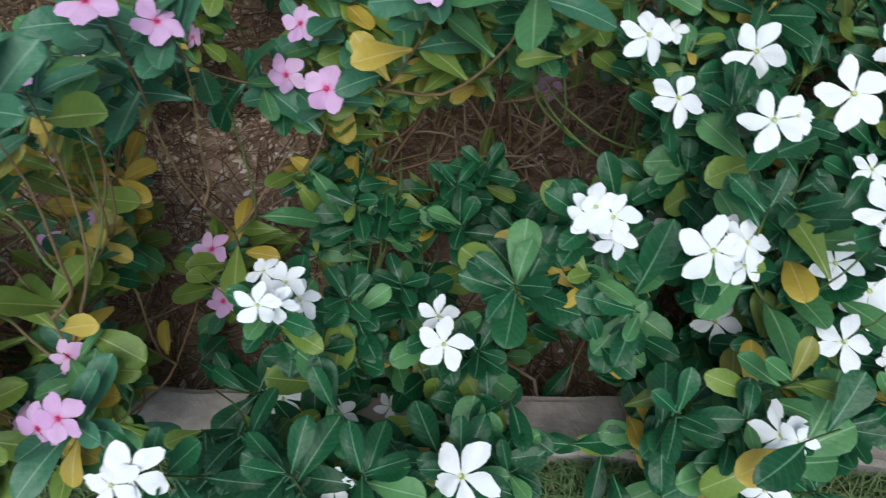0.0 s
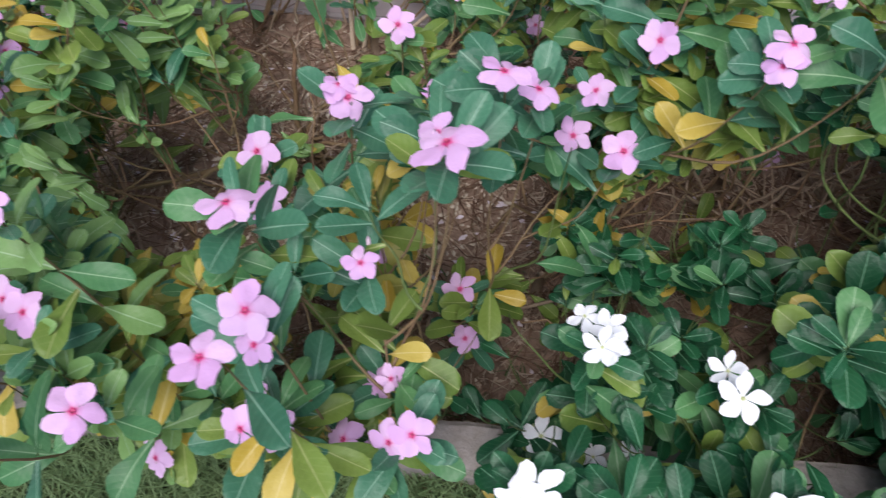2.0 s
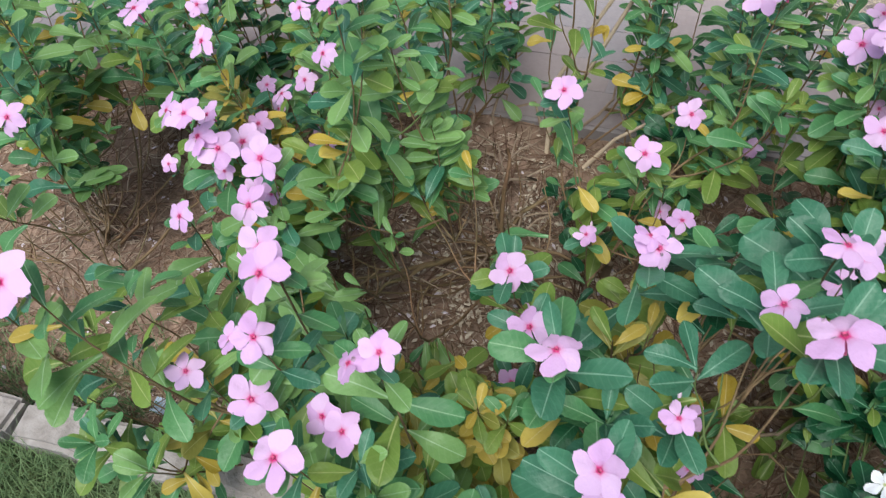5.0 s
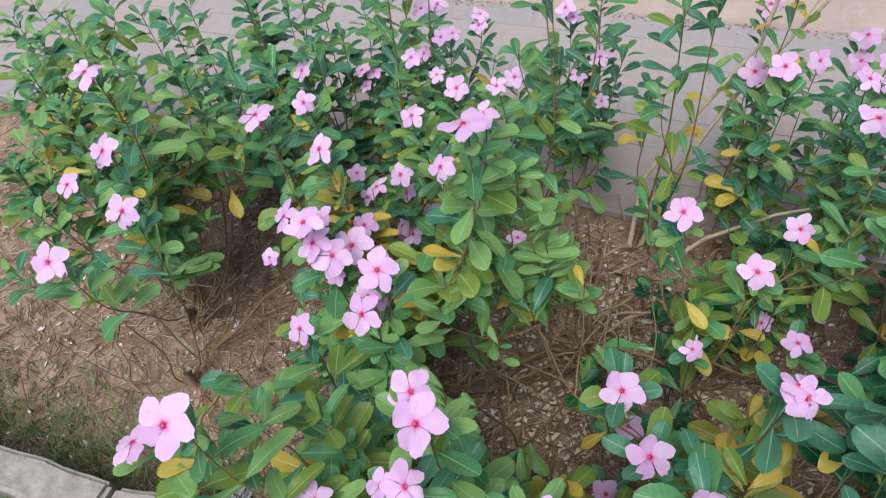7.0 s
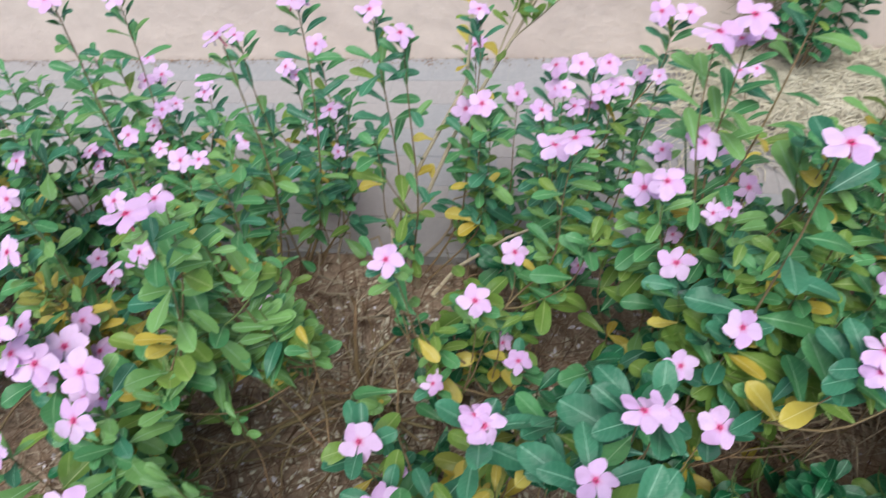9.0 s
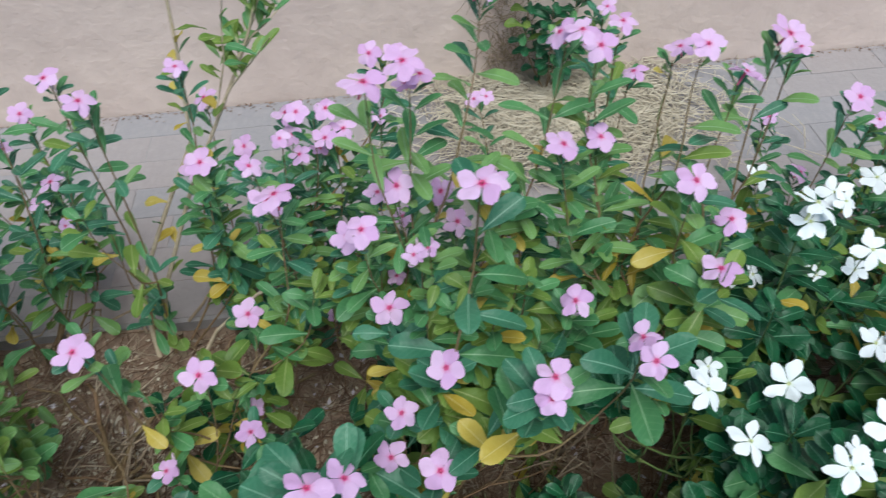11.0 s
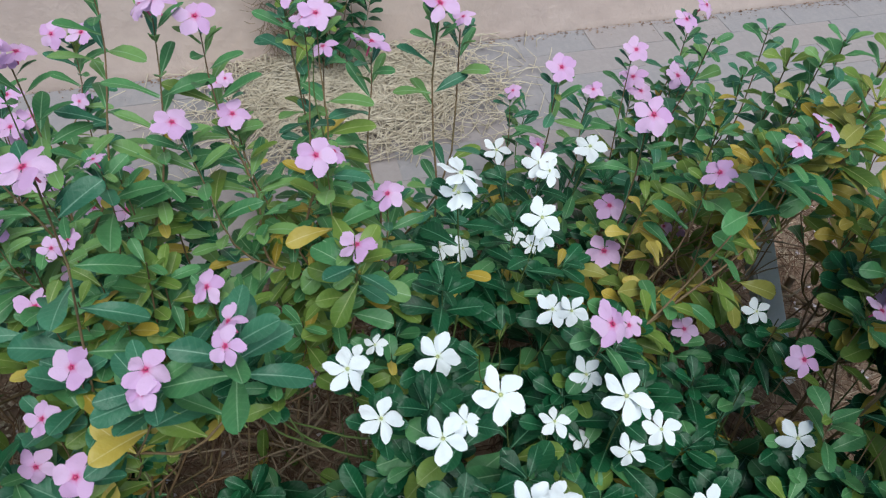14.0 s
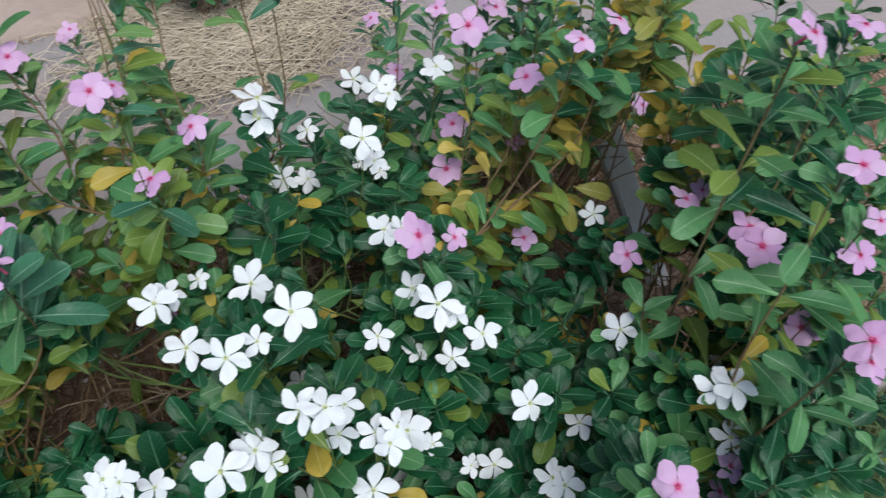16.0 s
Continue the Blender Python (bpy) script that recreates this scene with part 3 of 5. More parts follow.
SIGHT_GAPS += [(0.33, 0.94, -0.36, -0.76), (0.34, 0.65, -0.27, -0.45), (0.34, 1.74, -0.18, -1.33), (0.38, 1.02, -0.01, -0.77), (0.39, 1.67, -0.09, -1.35), (0.40, 1.79, -0.03, -1.50), (0.41, 0.81, -0.11, -0.54), (0.42, 0.92, -0.05, -0.68), (0.43, 1.61, -0.42, -1.18), (0.44, 1.53, -0.42, -1.10), (0.45, 1.00, -0.08, -0.75), (0.46, 1.75, -0.08, -1.46), (0.48, 1.48, -0.11, -1.20), (0.49, 1.81, -0.40, -1.36), (0.50, 0.60, -0.12, -0.38), (0.50, 1.69, -0.19, -1.37), (0.50, 1.42, -0.41, -1.00), (0.50, 1.41, -0.13, -1.14), (0.52, 1.63, -0.14, -1.35), (0.54, 1.52, -0.16, -1.24), (0.55, 2.02, -0.52, -1.54), (0.56, 1.73, -0.19, -1.45), (0.57, 1.61, -0.19, -1.33), (0.57, 2.09, -0.38, -1.66)]
SIGHT_GAPS += [(0.57, 1.53, -0.39, -1.15), (0.59, 1.60, -0.48, -1.17), (0.60, 1.79, -0.29, -1.46), (0.61, 1.69, -0.23, -1.41), (0.62, 1.43, -0.58, -1.02), (0.64, 1.63, -0.45, -1.23), (0.65, 1.56, -0.46, -1.17), (0.66, 1.77, -0.28, -1.48), (0.66, 1.47, -0.47, -1.09), (0.67, 1.71, -0.48, -1.31), (0.67, 1.70, -0.35, -1.38), (0.68, 2.08, -0.57, -1.60), (0.72, 1.62, -0.67, -1.19), (0.76, 1.11, -0.37, -0.85), (0.77, 1.75, -0.72, -1.30), (0.81, 1.64, -0.68, -1.21), (0.82, 1.80, -0.76, -1.34), (0.82, 1.09, -0.42, -0.84), (0.82, 1.57, -0.70, -1.14), (0.83, 0.73, -0.63, -0.41), (0.83, 2.14, -0.78, -1.65), (0.85, 1.88, -0.64, -1.47), (0.86, 1.62, -0.80, -1.18), (0.86, 1.14, -0.53, -0.85)]
SIGHT_GAPS += [(0.87, 0.78, -0.54, -0.51), (0.87, 1.09, -0.74, -0.71), (0.88, 1.79, -0.67, -1.39), (0.90, 1.08, -0.50, -0.83), (0.91, 0.74, -0.70, -0.42), (0.92, 0.71, -0.52, -0.48), (0.94, 1.80, -0.87, -1.34), (0.94, 0.80, -0.54, -0.56), (0.97, 0.74, -0.75, -0.42), (0.97, 2.03, -0.75, -1.61), (0.97, 1.08, -0.57, -0.83), (0.97, 0.68, -0.57, -0.45), (0.99, 0.81, -0.59, -0.57), (1.03, 0.75, -0.81, -0.42), (1.05, 0.79, -0.72, -0.51), (1.06, 1.15, -0.65, -0.90), (1.07, 1.86, -0.85, -1.45), (1.17, 1.90, -0.94, -1.48), (1.20, 2.00, -1.10, -1.53), (1.31, 1.90, -1.14, -1.44)]


def periwinkle(kind, base, tips, leafy_tips=(), fill=0.25, leaf=0.058):
    """One plant: stems fanned out from its foot, leaves in pairs, flowers on the tips. tips: for each stem its flowers, with x, y, z and radius; leafy_tips: x, y, z and the leaves' tone."""
    PLANT_COUNT[0] += 1
    rng = random.Random(PLANT_COUNT[0] * 17)
    tones = "white" if kind == "white" else "back" if base[1] > 1.05 else "fresh" if base[0] < (-0.5 if base[1] < 0.7 else -0.35) or base[1] > 0.88 else "dark" if base[0] > 0.3 else "mixed"
    stem = STEM_GREEN if kind == "white" else STEM_RED
    foot = Vector((base[0], base[1], -0.03))
    if not tips:
        text = "leafy yellowing periwinkle bush without open flowers"
    elif kind == "white":
        text = "low bushy periwinkle with white flowers and dark green leaves"
    elif base[1] > 1.05:
        text = "tall slender periwinkle with pink flowers beside the paved walkway"
    else:
        text = "bushy periwinkle with lilac-pink flowers, rooted in bare soil"
    plant = tagged(new("periwinkle_plant"), text, "plant", "periwinkles in the flower bed")
    plant.location = foot
    v, f = tube_between([Vector((0, 0, -0.04)), Vector((0.005, 0, 0.02)), Vector((0.012, 0.004, 0.06))], [0.011, 0.008, 0.006], 8)
    part("trunk", mesh_of("trunk", v, f, STEM_DRY), plant)
    root = Vector((0.006, 0, 0.02))
    leaves = []

    limbs = []

    def start_for(low):
        """Where a stem leaves: the nearest fork of an older limb well below its tip, or else the plant's foot."""
        forks = [p for line in limbs for p in line[2:7] if p.z < low.z * 0.62 and (low - p).length > 0.1]
        if forks and rng.random() < (0.82 if base[1] < 1.05 else 0.15):
            return min(forks, key=lambda p: (low - p).length + 0.5 * max(0.0, 0.16 - (low.z - p.z))).copy()
        return root.lerp(Vector((low.x - LEAN_X * low.z, low.y, 0.015)), rng.uniform(0.05, 0.4))

    def leafed(share, start, tip):
        """The leafy share of a forked stem, for the leaves that the whole stem would bear."""
        return min(0.97, share * (tip - root).length / max(0.05, (tip - start).length))

    for heads in tips:
        flowers = [(Vector(q[:3]) - foot, q[3]) for q in heads]
        middle = sum((p for p, _ in flowers), Vector()) / len(flowers)
        low = middle - SOUTH * 0.02 - Vector((0, 0, 0.006))
        back = heads[0][1] > 1.05
        behind = heads[0][1] > 0.85
        high = low.z > 0.45
        leafy = 0.85 if back else rng.uniform(0.6, 0.8) if high or behind or base[0] < -0.5 else rng.uniform(0.52, 0.72)
        slim = back or (behind and high)
        if kind == "white":
            size, joint = leaf * 0.82, 0.019
        elif slim:
            size, joint = leaf * 0.8, 0.0155
        else:
            size, joint = leaf * (0.82 if tones == "dark" else 0.98 if tones == "mixed" and not behind else 0.9), 0.018 if behind or tones == "dark" else 0.022
        start = start_for(low)
        pts = add_shoot(leaves, plant, start, low, rng, tones, leafed(leafy, start, low), size, joint, stem, slim)
        limbs.append(pts)
        for p, size in flowers:
            away = p - middle
            away.z = 0
            normal = (SOUTH + Vector((0, 0.28 if p.z > 0.55 else 0.0, 0)) + Vector((rng.uniform(-0.4, 0.4), rng.uniform(-0.35, 0.3), 0)) + away * 9).normalized()
            add_flower(plant, kind, p, normal, size * (1.12 if kind == "white" else 1.08 if p.z < 0.6 and not back else 1.0), rng)
        if rng.random() < 0.35:
            q = rng.uniform(0, 6.28)
            part("bud", BUD[kind], plant, facing(low + Vector((math.cos(q), math.sin(q), 0)) * 0.01, Vector((1, 0, 0)), Vector((math.cos(q), math.sin(q), 1.5)), 0.02))
        for _ in range(2 if kind == "white" else int(rng.random() < fill + 0.2 * (base[1] < 0.8))):
            q = rng.uniform(0, 6.28)
            side_tip = low.lerp(pts[5], rng.uniform(0.15, 0.6)) + Vector((math.cos(q), math.sin(q), 0)) * rng.uniform(0.04, 0.1)
            side_tip.z = max(0.06, side_tip.z)
            add_shoot(leaves, plant, pts[rng.choice((2, 3, 4))].copy(), side_tip, rng, tones, 0.9, leaf * rng.uniform(0.75, 0.95), 0.019 if kind == "white" else 0.024)
    for x, y, z, tone in leafy_tips:
        tone = tones if tone == "mixed" else tone
        tip = Vector((x, y, z)) - foot
        size = leaf * rng.uniform(0.85, 1.1) * (0.84 if tone in ("deep", "white") else 0.84 if tone == "lush" else 0.8 if tone == "dark" else 0.88)
        joint = 0.017 if tone in ("deep", "white", "gold", "golden", "lush") else 0.021
        start = start_for(tip)
        limbs.append(add_shoot(leaves, plant, start, tip, rng, tone, leafed(rng.uniform(0.5, 0.65) if tone == "lush" else rng.uniform(0.5, 0.68), start, tip), size, joint, stem))
    # low shoots added to darken the ground, many in the deep tone
    for _ in range(4 if base[1] < 1.0 and tips else 0):
        q, far = rng.uniform(0, 6.28), rng.uniform(0.05, 0.17)
        tip = root + Vector((math.cos(q) * far, math.sin(q) * far, rng.uniform(0.1, 0.2)))
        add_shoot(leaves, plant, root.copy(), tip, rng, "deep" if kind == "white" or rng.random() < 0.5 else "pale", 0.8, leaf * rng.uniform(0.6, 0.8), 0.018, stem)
    spreading = any(q[3] == "lush" for q in leafy_tips)
    for k in range(7 if spreading else rng.randint(2, 3)):
        q, l = rng.uniform(0, 6.28), rng.uniform(0.2, 0.42) if spreading else rng.uniform(0.1, 0.3)
        side = Vector((math.cos(q), math.sin(q), 0))
        start = root + Vector((rng.gauss(0, 0.09), rng.gauss(0, 0.07), 0)) * (0.25 if spreading else 1.0)
        line = [start + side * l * t + Vector((rng.uniform(-1, 1) * 0.026, rng.uniform(-1, 1) * 0.026, 0.012 + 0.05 * math.sin(t * 2.6) + rng.uniform(0, 0.01))) for t in (0, 0.17, 0.34, 0.5, 0.67, 0.84, 1)]
        v, f = tube_between(line, [0.0034, 0.003, 0.0026, 0.0022, 0.0018, 0.0014, 0.001])
        part("twig", mesh_of("twig", v, f, rng.choice((STEM_DRY, STEM_RED, STEM_RED))), plant)
    GROWN.append((plant, foot, leaves))
    OPEN.extend(Vector(q[:3]) for heads in tips for q in heads)
    return plant


def finish_plants():
    """Leaves stay off bare soil patches and camera sight lines to flowers, post, gaps."""
    spots = [(*p, 0.021, 0.45) for p in OPEN]
    spots += [(0.957 + dx - 0.32 * z, 0.8 + 0.35 * z, z, 0.026, 0.45) for dx in (-0.015, 0.015) for z in (0.14, 0.19, 0.24, 0.29)]
    spots += [(x, y, 0.0, 0.025 if y < 1.2 else 0.018, 2.4) for x, y, lean, back in SIGHT_GAPS]
    spots = np.array(spots)
    spots, wide, deep = spots[:, :3], spots[:, 3], spots[:, 4]
    # aimed at eye height on the nearest stretch of the camera's path
    ways = np.stack([np.clip(spots[:, 0], -0.42, 0.34) - spots[:, 0], 0.24 - spots[:, 1], 1.06 - spots[:, 2]], 1)
    ways[-len(SIGHT_GAPS):] = [(lean, back, 1.0) for x, y, lean, back in SIGHT_GAPS]
    ways /= np.linalg.norm(ways, axis=1)[:, None]
    heads = np.array([tuple(p) for p in OPEN])
    for plant, foot, leaves in GROWN:
        kept = []
        for item in leaves:
            m = item[3]
            at_foot = m.translation + foot
            crown = (np.linalg.norm(heads - np.array(tuple(at_foot)), axis=1) < 0.05).any()
            if not crown and at_foot.z < 0.055 and at_foot.x < -0.2 and at_foot.y > 0.53:
                continue
            if not crown and at_foot.z < 0.26 and any(((at_foot.x - x) / rx) ** 2 + ((at_foot.y - y) / ry) ** 2 < 1 for x, y, rx, ry in BARE):
                continue
            clear = True
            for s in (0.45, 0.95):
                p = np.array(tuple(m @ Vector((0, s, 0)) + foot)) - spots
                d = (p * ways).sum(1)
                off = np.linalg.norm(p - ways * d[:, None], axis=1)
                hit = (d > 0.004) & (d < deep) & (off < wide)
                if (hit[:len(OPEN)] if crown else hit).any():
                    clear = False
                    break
            if clear:
                kept.append(item)
        set_leaves(plant, kept)


periwinkle("white", (0.16, 0.64), [
           [(0.210, 0.689, 0.448, 0.022), (0.220, 0.717, 0.421, 0.016)],
           [(0.245, 0.752, 0.391, 0.013)],
           [(0.305, 0.697, 0.427, 0.023)],
           [(0.234, 0.631, 0.440, 0.021)],
           [(0.279, 0.564, 0.504, 0.020), (0.306, 0.587, 0.482, 0.014), (0.342, 0.601, 0.493, 0.023)],
           [(0.163, 0.500, 0.479, 0.017), (0.175, 0.494, 0.477, 0.016), (0.158, 0.494, 0.475, 0.013)],
           [(0.187, 0.507, 0.421, 0.015)],
           [(0.251, 0.603, 0.267, 0.018)],
           [(0.272, 0.518, 0.419, 0.017), (0.280, 0.506, 0.434, 0.019), (0.288, 0.503, 0.403, 0.014), (0.250, 0.489, 0.449, 0.023)],
           [(0.184, 0.588, 0.274, 0.020)]],
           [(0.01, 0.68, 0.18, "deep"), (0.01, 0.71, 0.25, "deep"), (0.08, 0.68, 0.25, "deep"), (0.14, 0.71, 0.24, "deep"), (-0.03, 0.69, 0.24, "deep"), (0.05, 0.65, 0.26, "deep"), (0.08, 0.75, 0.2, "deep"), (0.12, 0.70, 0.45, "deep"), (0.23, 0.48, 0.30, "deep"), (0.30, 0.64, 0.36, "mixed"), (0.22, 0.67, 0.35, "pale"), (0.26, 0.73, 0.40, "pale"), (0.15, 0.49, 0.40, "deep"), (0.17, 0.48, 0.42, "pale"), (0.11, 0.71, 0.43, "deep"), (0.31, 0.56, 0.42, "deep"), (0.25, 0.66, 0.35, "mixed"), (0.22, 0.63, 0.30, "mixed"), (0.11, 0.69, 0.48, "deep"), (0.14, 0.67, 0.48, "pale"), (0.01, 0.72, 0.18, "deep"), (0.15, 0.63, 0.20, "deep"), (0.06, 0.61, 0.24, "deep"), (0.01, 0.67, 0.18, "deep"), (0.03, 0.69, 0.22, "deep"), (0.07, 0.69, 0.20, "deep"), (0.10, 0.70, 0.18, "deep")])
periwinkle("white", (0.64, 0.55), [
           [(0.750, 0.748, 0.314, 0.016)],
           [(0.695, 0.566, 0.326, 0.021)],
           [(0.557, 0.509, 0.337, 0.022)],
           [(0.626, 0.507, 0.244, 0.018)],
           [(0.576, 0.463, 0.220, 0.021), (0.586, 0.451, 0.217, 0.021)],
           [(0.735, 0.445, 0.374, 0.022), (0.749, 0.441, 0.384, 0.022)],
           [(0.757, 0.416, 0.301, 0.020)],
           [(0.816, 0.521, 0.265, 0.013)]],
           [(0.63, 0.68, 0.30, "deep"), (0.69, 0.66, 0.28, "deep"), (0.55, 0.67, 0.33, "deep"), (0.60, 0.53, 0.30, "deep"), (0.69, 0.53, 0.30, "deep"), (0.61, 0.38, 0.42, "deep"), (0.66, 0.51, 0.30, "deep"), (0.65, 0.46, 0.28, "deep")])
periwinkle("white", (0.47, 1.09), [
           [(0.531, 1.023, 0.380, 0.024), (0.543, 1.008, 0.374, 0.020)],
           [(0.637, 1.079, 0.346, 0.025)],
           [(0.524, 1.194, 0.264, 0.023)],
           [(0.507, 0.955, 0.279, 0.014), (0.485, 0.976, 0.287, 0.017)],
           [(0.421, 1.057, 0.300, 0.018)]],
           [])
periwinkle("white", (-0.09, 0.50), [
           [(-0.092, 0.477, 0.376, 0.014), (-0.070, 0.467, 0.380, 0.016), (-0.068, 0.470, 0.337, 0.017), (-0.067, 0.439, 0.400, 0.016)],
           [(-0.076, 0.431, 0.416, 0.016)],
           [(0.050, 0.480, 0.301, 0.017), (0.059, 0.447, 0.320, 0.021)],
           [(-0.115, 0.427, 0.161, 0.023)],
           [(-0.054, 0.422, 0.136, 0.017)],
           [(-0.009, 0.446, 0.095, 0.016)],
           [(0.085, 0.331, 0.371, 0.025)],
           [(-0.112, 0.295, 0.463, 0.021), (-0.121, 0.289, 0.466, 0.016)],
           [(-0.023, 0.327, 0.280, 0.015)]],
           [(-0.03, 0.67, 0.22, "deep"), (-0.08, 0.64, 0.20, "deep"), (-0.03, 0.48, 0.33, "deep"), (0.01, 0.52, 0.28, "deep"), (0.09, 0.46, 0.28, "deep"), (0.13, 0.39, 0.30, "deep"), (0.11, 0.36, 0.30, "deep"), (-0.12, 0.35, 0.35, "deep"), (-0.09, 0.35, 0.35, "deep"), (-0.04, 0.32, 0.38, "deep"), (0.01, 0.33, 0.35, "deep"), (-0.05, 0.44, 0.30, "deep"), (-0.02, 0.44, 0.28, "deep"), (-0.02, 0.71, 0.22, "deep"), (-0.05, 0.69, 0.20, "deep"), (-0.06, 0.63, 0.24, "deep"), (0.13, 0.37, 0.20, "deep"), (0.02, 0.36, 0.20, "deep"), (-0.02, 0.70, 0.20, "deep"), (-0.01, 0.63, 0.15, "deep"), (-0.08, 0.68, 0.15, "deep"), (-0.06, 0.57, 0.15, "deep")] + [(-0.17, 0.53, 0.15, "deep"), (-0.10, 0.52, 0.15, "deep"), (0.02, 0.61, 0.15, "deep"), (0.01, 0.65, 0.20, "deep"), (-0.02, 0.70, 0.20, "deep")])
periwinkle("white", (0.34, 0.55), [
           [(0.303, 0.508, 0.277, 0.021)],
           [(0.423, 0.530, 0.321, 0.025)],
           [(0.372, 0.462, 0.367, 0.022)],
           [(0.315, 0.383, 0.372, 0.023), (0.325, 0.378, 0.375, 0.014)],
           [(0.328, 0.357, 0.295, 0.021)],
           [(0.422, 0.630, 0.361, 0.017)],
           [(0.466, 0.641, 0.289, 0.016)],
           [(0.489, 0.616, 0.413, 0.025), (0.507, 0.614, 0.392, 0.017)],
           [(0.534, 0.597, 0.357, 0.019), (0.493, 0.584, 0.346, 0.018)],
           [(0.332, 0.484, 0.525, 0.018), (0.352, 0.474, 0.536, 0.018)],
           [(0.367, 0.507, 0.467, 0.015), (0.386, 0.467, 0.478, 0.015), (0.394, 0.448, 0.491, 0.016), (0.404, 0.458, 0.496, 0.014)],
           [(0.354, 0.509, 0.407, 0.017)],
           [(0.449, 0.525, 0.277, 0.013)],
           [(0.395, 0.540, 0.164, 0.023)],
           [(0.517, 0.502, 0.215, 0.019), (0.491, 0.510, 0.214, 0.013)]],
           [(0.22, 0.44, 0.25, "pale"), (0.24, 0.39, 0.38, "mixed"), (0.29, 0.39, 0.38, "mixed"), (0.31, 0.41, 0.42, "gold"), (0.32, 0.53, 0.42, "deep"), (0.36, 0.55, 0.42, "deep"), (0.37, 0.64, 0.38, "mixed"), (0.32, 0.37, 0.45, "deep"), (0.35, 0.58, 0.42, "deep"), (0.45, 0.68, 0.33, "deep"), (0.47, 0.63, 0.30, "deep"), (0.18, 0.40, 0.20, "deep"), (0.23, 0.38, 0.20, "deep"), (0.30, 0.37, 0.22, "deep"), (0.39, 0.37, 0.25, "deep"), (0.37, 0.45, 0.25, "deep"), (0.42, 0.43, 0.25, "deep"), (0.28, 0.41, 0.18, "deep")])
periwinkle("white", (0.36, 0.84), [
           [(0.319, 0.709, 0.177, 0.019)],
           [(0.364, 0.843, 0.550, 0.025), (0.359, 0.835, 0.528, 0.020)],
           [(0.471, 0.852, 0.448, 0.023)],
           [(0.487, 0.878, 0.380, 0.016)],
           [(0.470, 0.777, 0.361, 0.021), (0.490, 0.766, 0.366, 0.019)],
           [(0.477, 0.679, 0.361, 0.019)],
           [(0.401, 0.948, 0.306, 0.019), (0.366, 0.946, 0.319, 0.020)]],
           [(0.36, 0.72, 0.38, "mixed"), (0.35, 0.89, 0.40, "mixed"), (0.34, 0.88, 0.38, "pale"), (0.52, 0.70, 0.38, "deep")])
periwinkle("pink", (-0.91, 0.71), [
           [(-0.865, 0.645, 0.508, 0.022), (-0.866, 0.647, 0.469, 0.025), (-0.838, 0.643, 0.458, 0.023), (-0.843, 0.639, 0.420, 0.013), (-0.907, 0.658, 0.492, 0.021)],
           [(-0.849, 0.694, 0.417, 0.025)],
           [(-0.864, 0.749, 0.394, 0.019), (-0.851, 0.731, 0.352, 0.021)],
           [(-1.025, 0.708, 0.318, 0.014)],
           [(-0.779, 0.591, 0.428, 0.025), (-0.791, 0.627, 0.414, 0.015), (-0.792, 0.645, 0.384, 0.014)],
           [(-0.807, 0.523, 0.481, 0.017)],
           [(-0.662, 0.697, 0.654, 0.025)],
           [(-0.663, 0.744, 0.628, 0.019)],
           [(-0.736, 0.763, 0.519, 0.018)],
           [(-0.764, 0.626, 0.475, 0.024)],
           [(-0.992, 0.763, 0.553, 0.024)],
           [(-0.897, 0.750, 0.525, 0.021)],
           [(-0.883, 0.691, 0.460, 0.018)]],
           [(-0.76, 0.65, 0.30, "mixed"), (-0.88, 0.81, 0.40, "mixed"), (-0.82, 0.70, 0.25, "pale"), (-0.74, 0.71, 0.25, "pale"), (-0.80, 0.65, 0.25, "pale"), (-0.76, 0.69, 0.30, "pale"), (-0.79, 0.68, 0.30, "pale"), (-0.75, 0.70, 0.25, "pale"), (-0.73, 0.70, 0.32, "pale"), (-0.83, 0.63, 0.30, "mixed"), (-0.65, 0.72, 0.40, "pale")])
periwinkle("pink", (0.91, 1.10), [
           [(1.036, 1.078, 0.153, 0.021)],
           [(0.830, 1.054, 0.140, 0.016)]],
           [(0.86, 0.93, 0.30, "pale"), (0.86, 0.87, 0.40, "gold"), (0.93, 1.14, 0.48, "mixed"), (0.91, 0.99, 0.52, "mixed"), (0.88, 0.97, 0.48, "pale"), (0.90, 0.91, 0.50, "mixed"), (0.84, 0.95, 0.42, "gold"), (0.84, 0.94, 0.30, "gold"), (0.93, 0.99, 0.55, "mixed"), (0.90, 1.04, 0.50, "pale"), (0.90, 0.94, 0.45, "pale")])
periwinkle("pink", (0.65, 0.50), [
           [(0.763, 0.373, 0.572, 0.023), (0.772, 0.366, 0.544, 0.016)],
           [(0.761, 0.455, 0.684, 0.017)],
           [(0.755, 0.396, 0.270, 0.019)],
           [(0.778, 0.399, 0.161, 0.016)],
           [(0.595, 0.338, 0.499, 0.019)]],
           [(0.71, 0.56, 0.38, "pale"), (0.75, 0.52, 0.38, "mixed"), (0.74, 0.53, 0.38, "pale"), (0.81, 0.50, 0.42, "pale"), (0.82, 0.40, 0.38, "deep"), (0.76, 0.36, 0.38, "deep"), (0.72, 0.50, 0.33, "deep"), (0.87, 0.42, 0.38, "deep"), (0.84, 0.46, 0.35, "deep"), (0.81, 0.44, 0.30, "deep"), (0.83, 0.37, 0.38, "mixed"), (0.78, 0.33, 0.40, "deep"), (0.73, 0.34, 0.38, "deep"), (0.83, 0.33, 0.40, "mixed"), (0.88, 0.38, 0.38, "deep")])
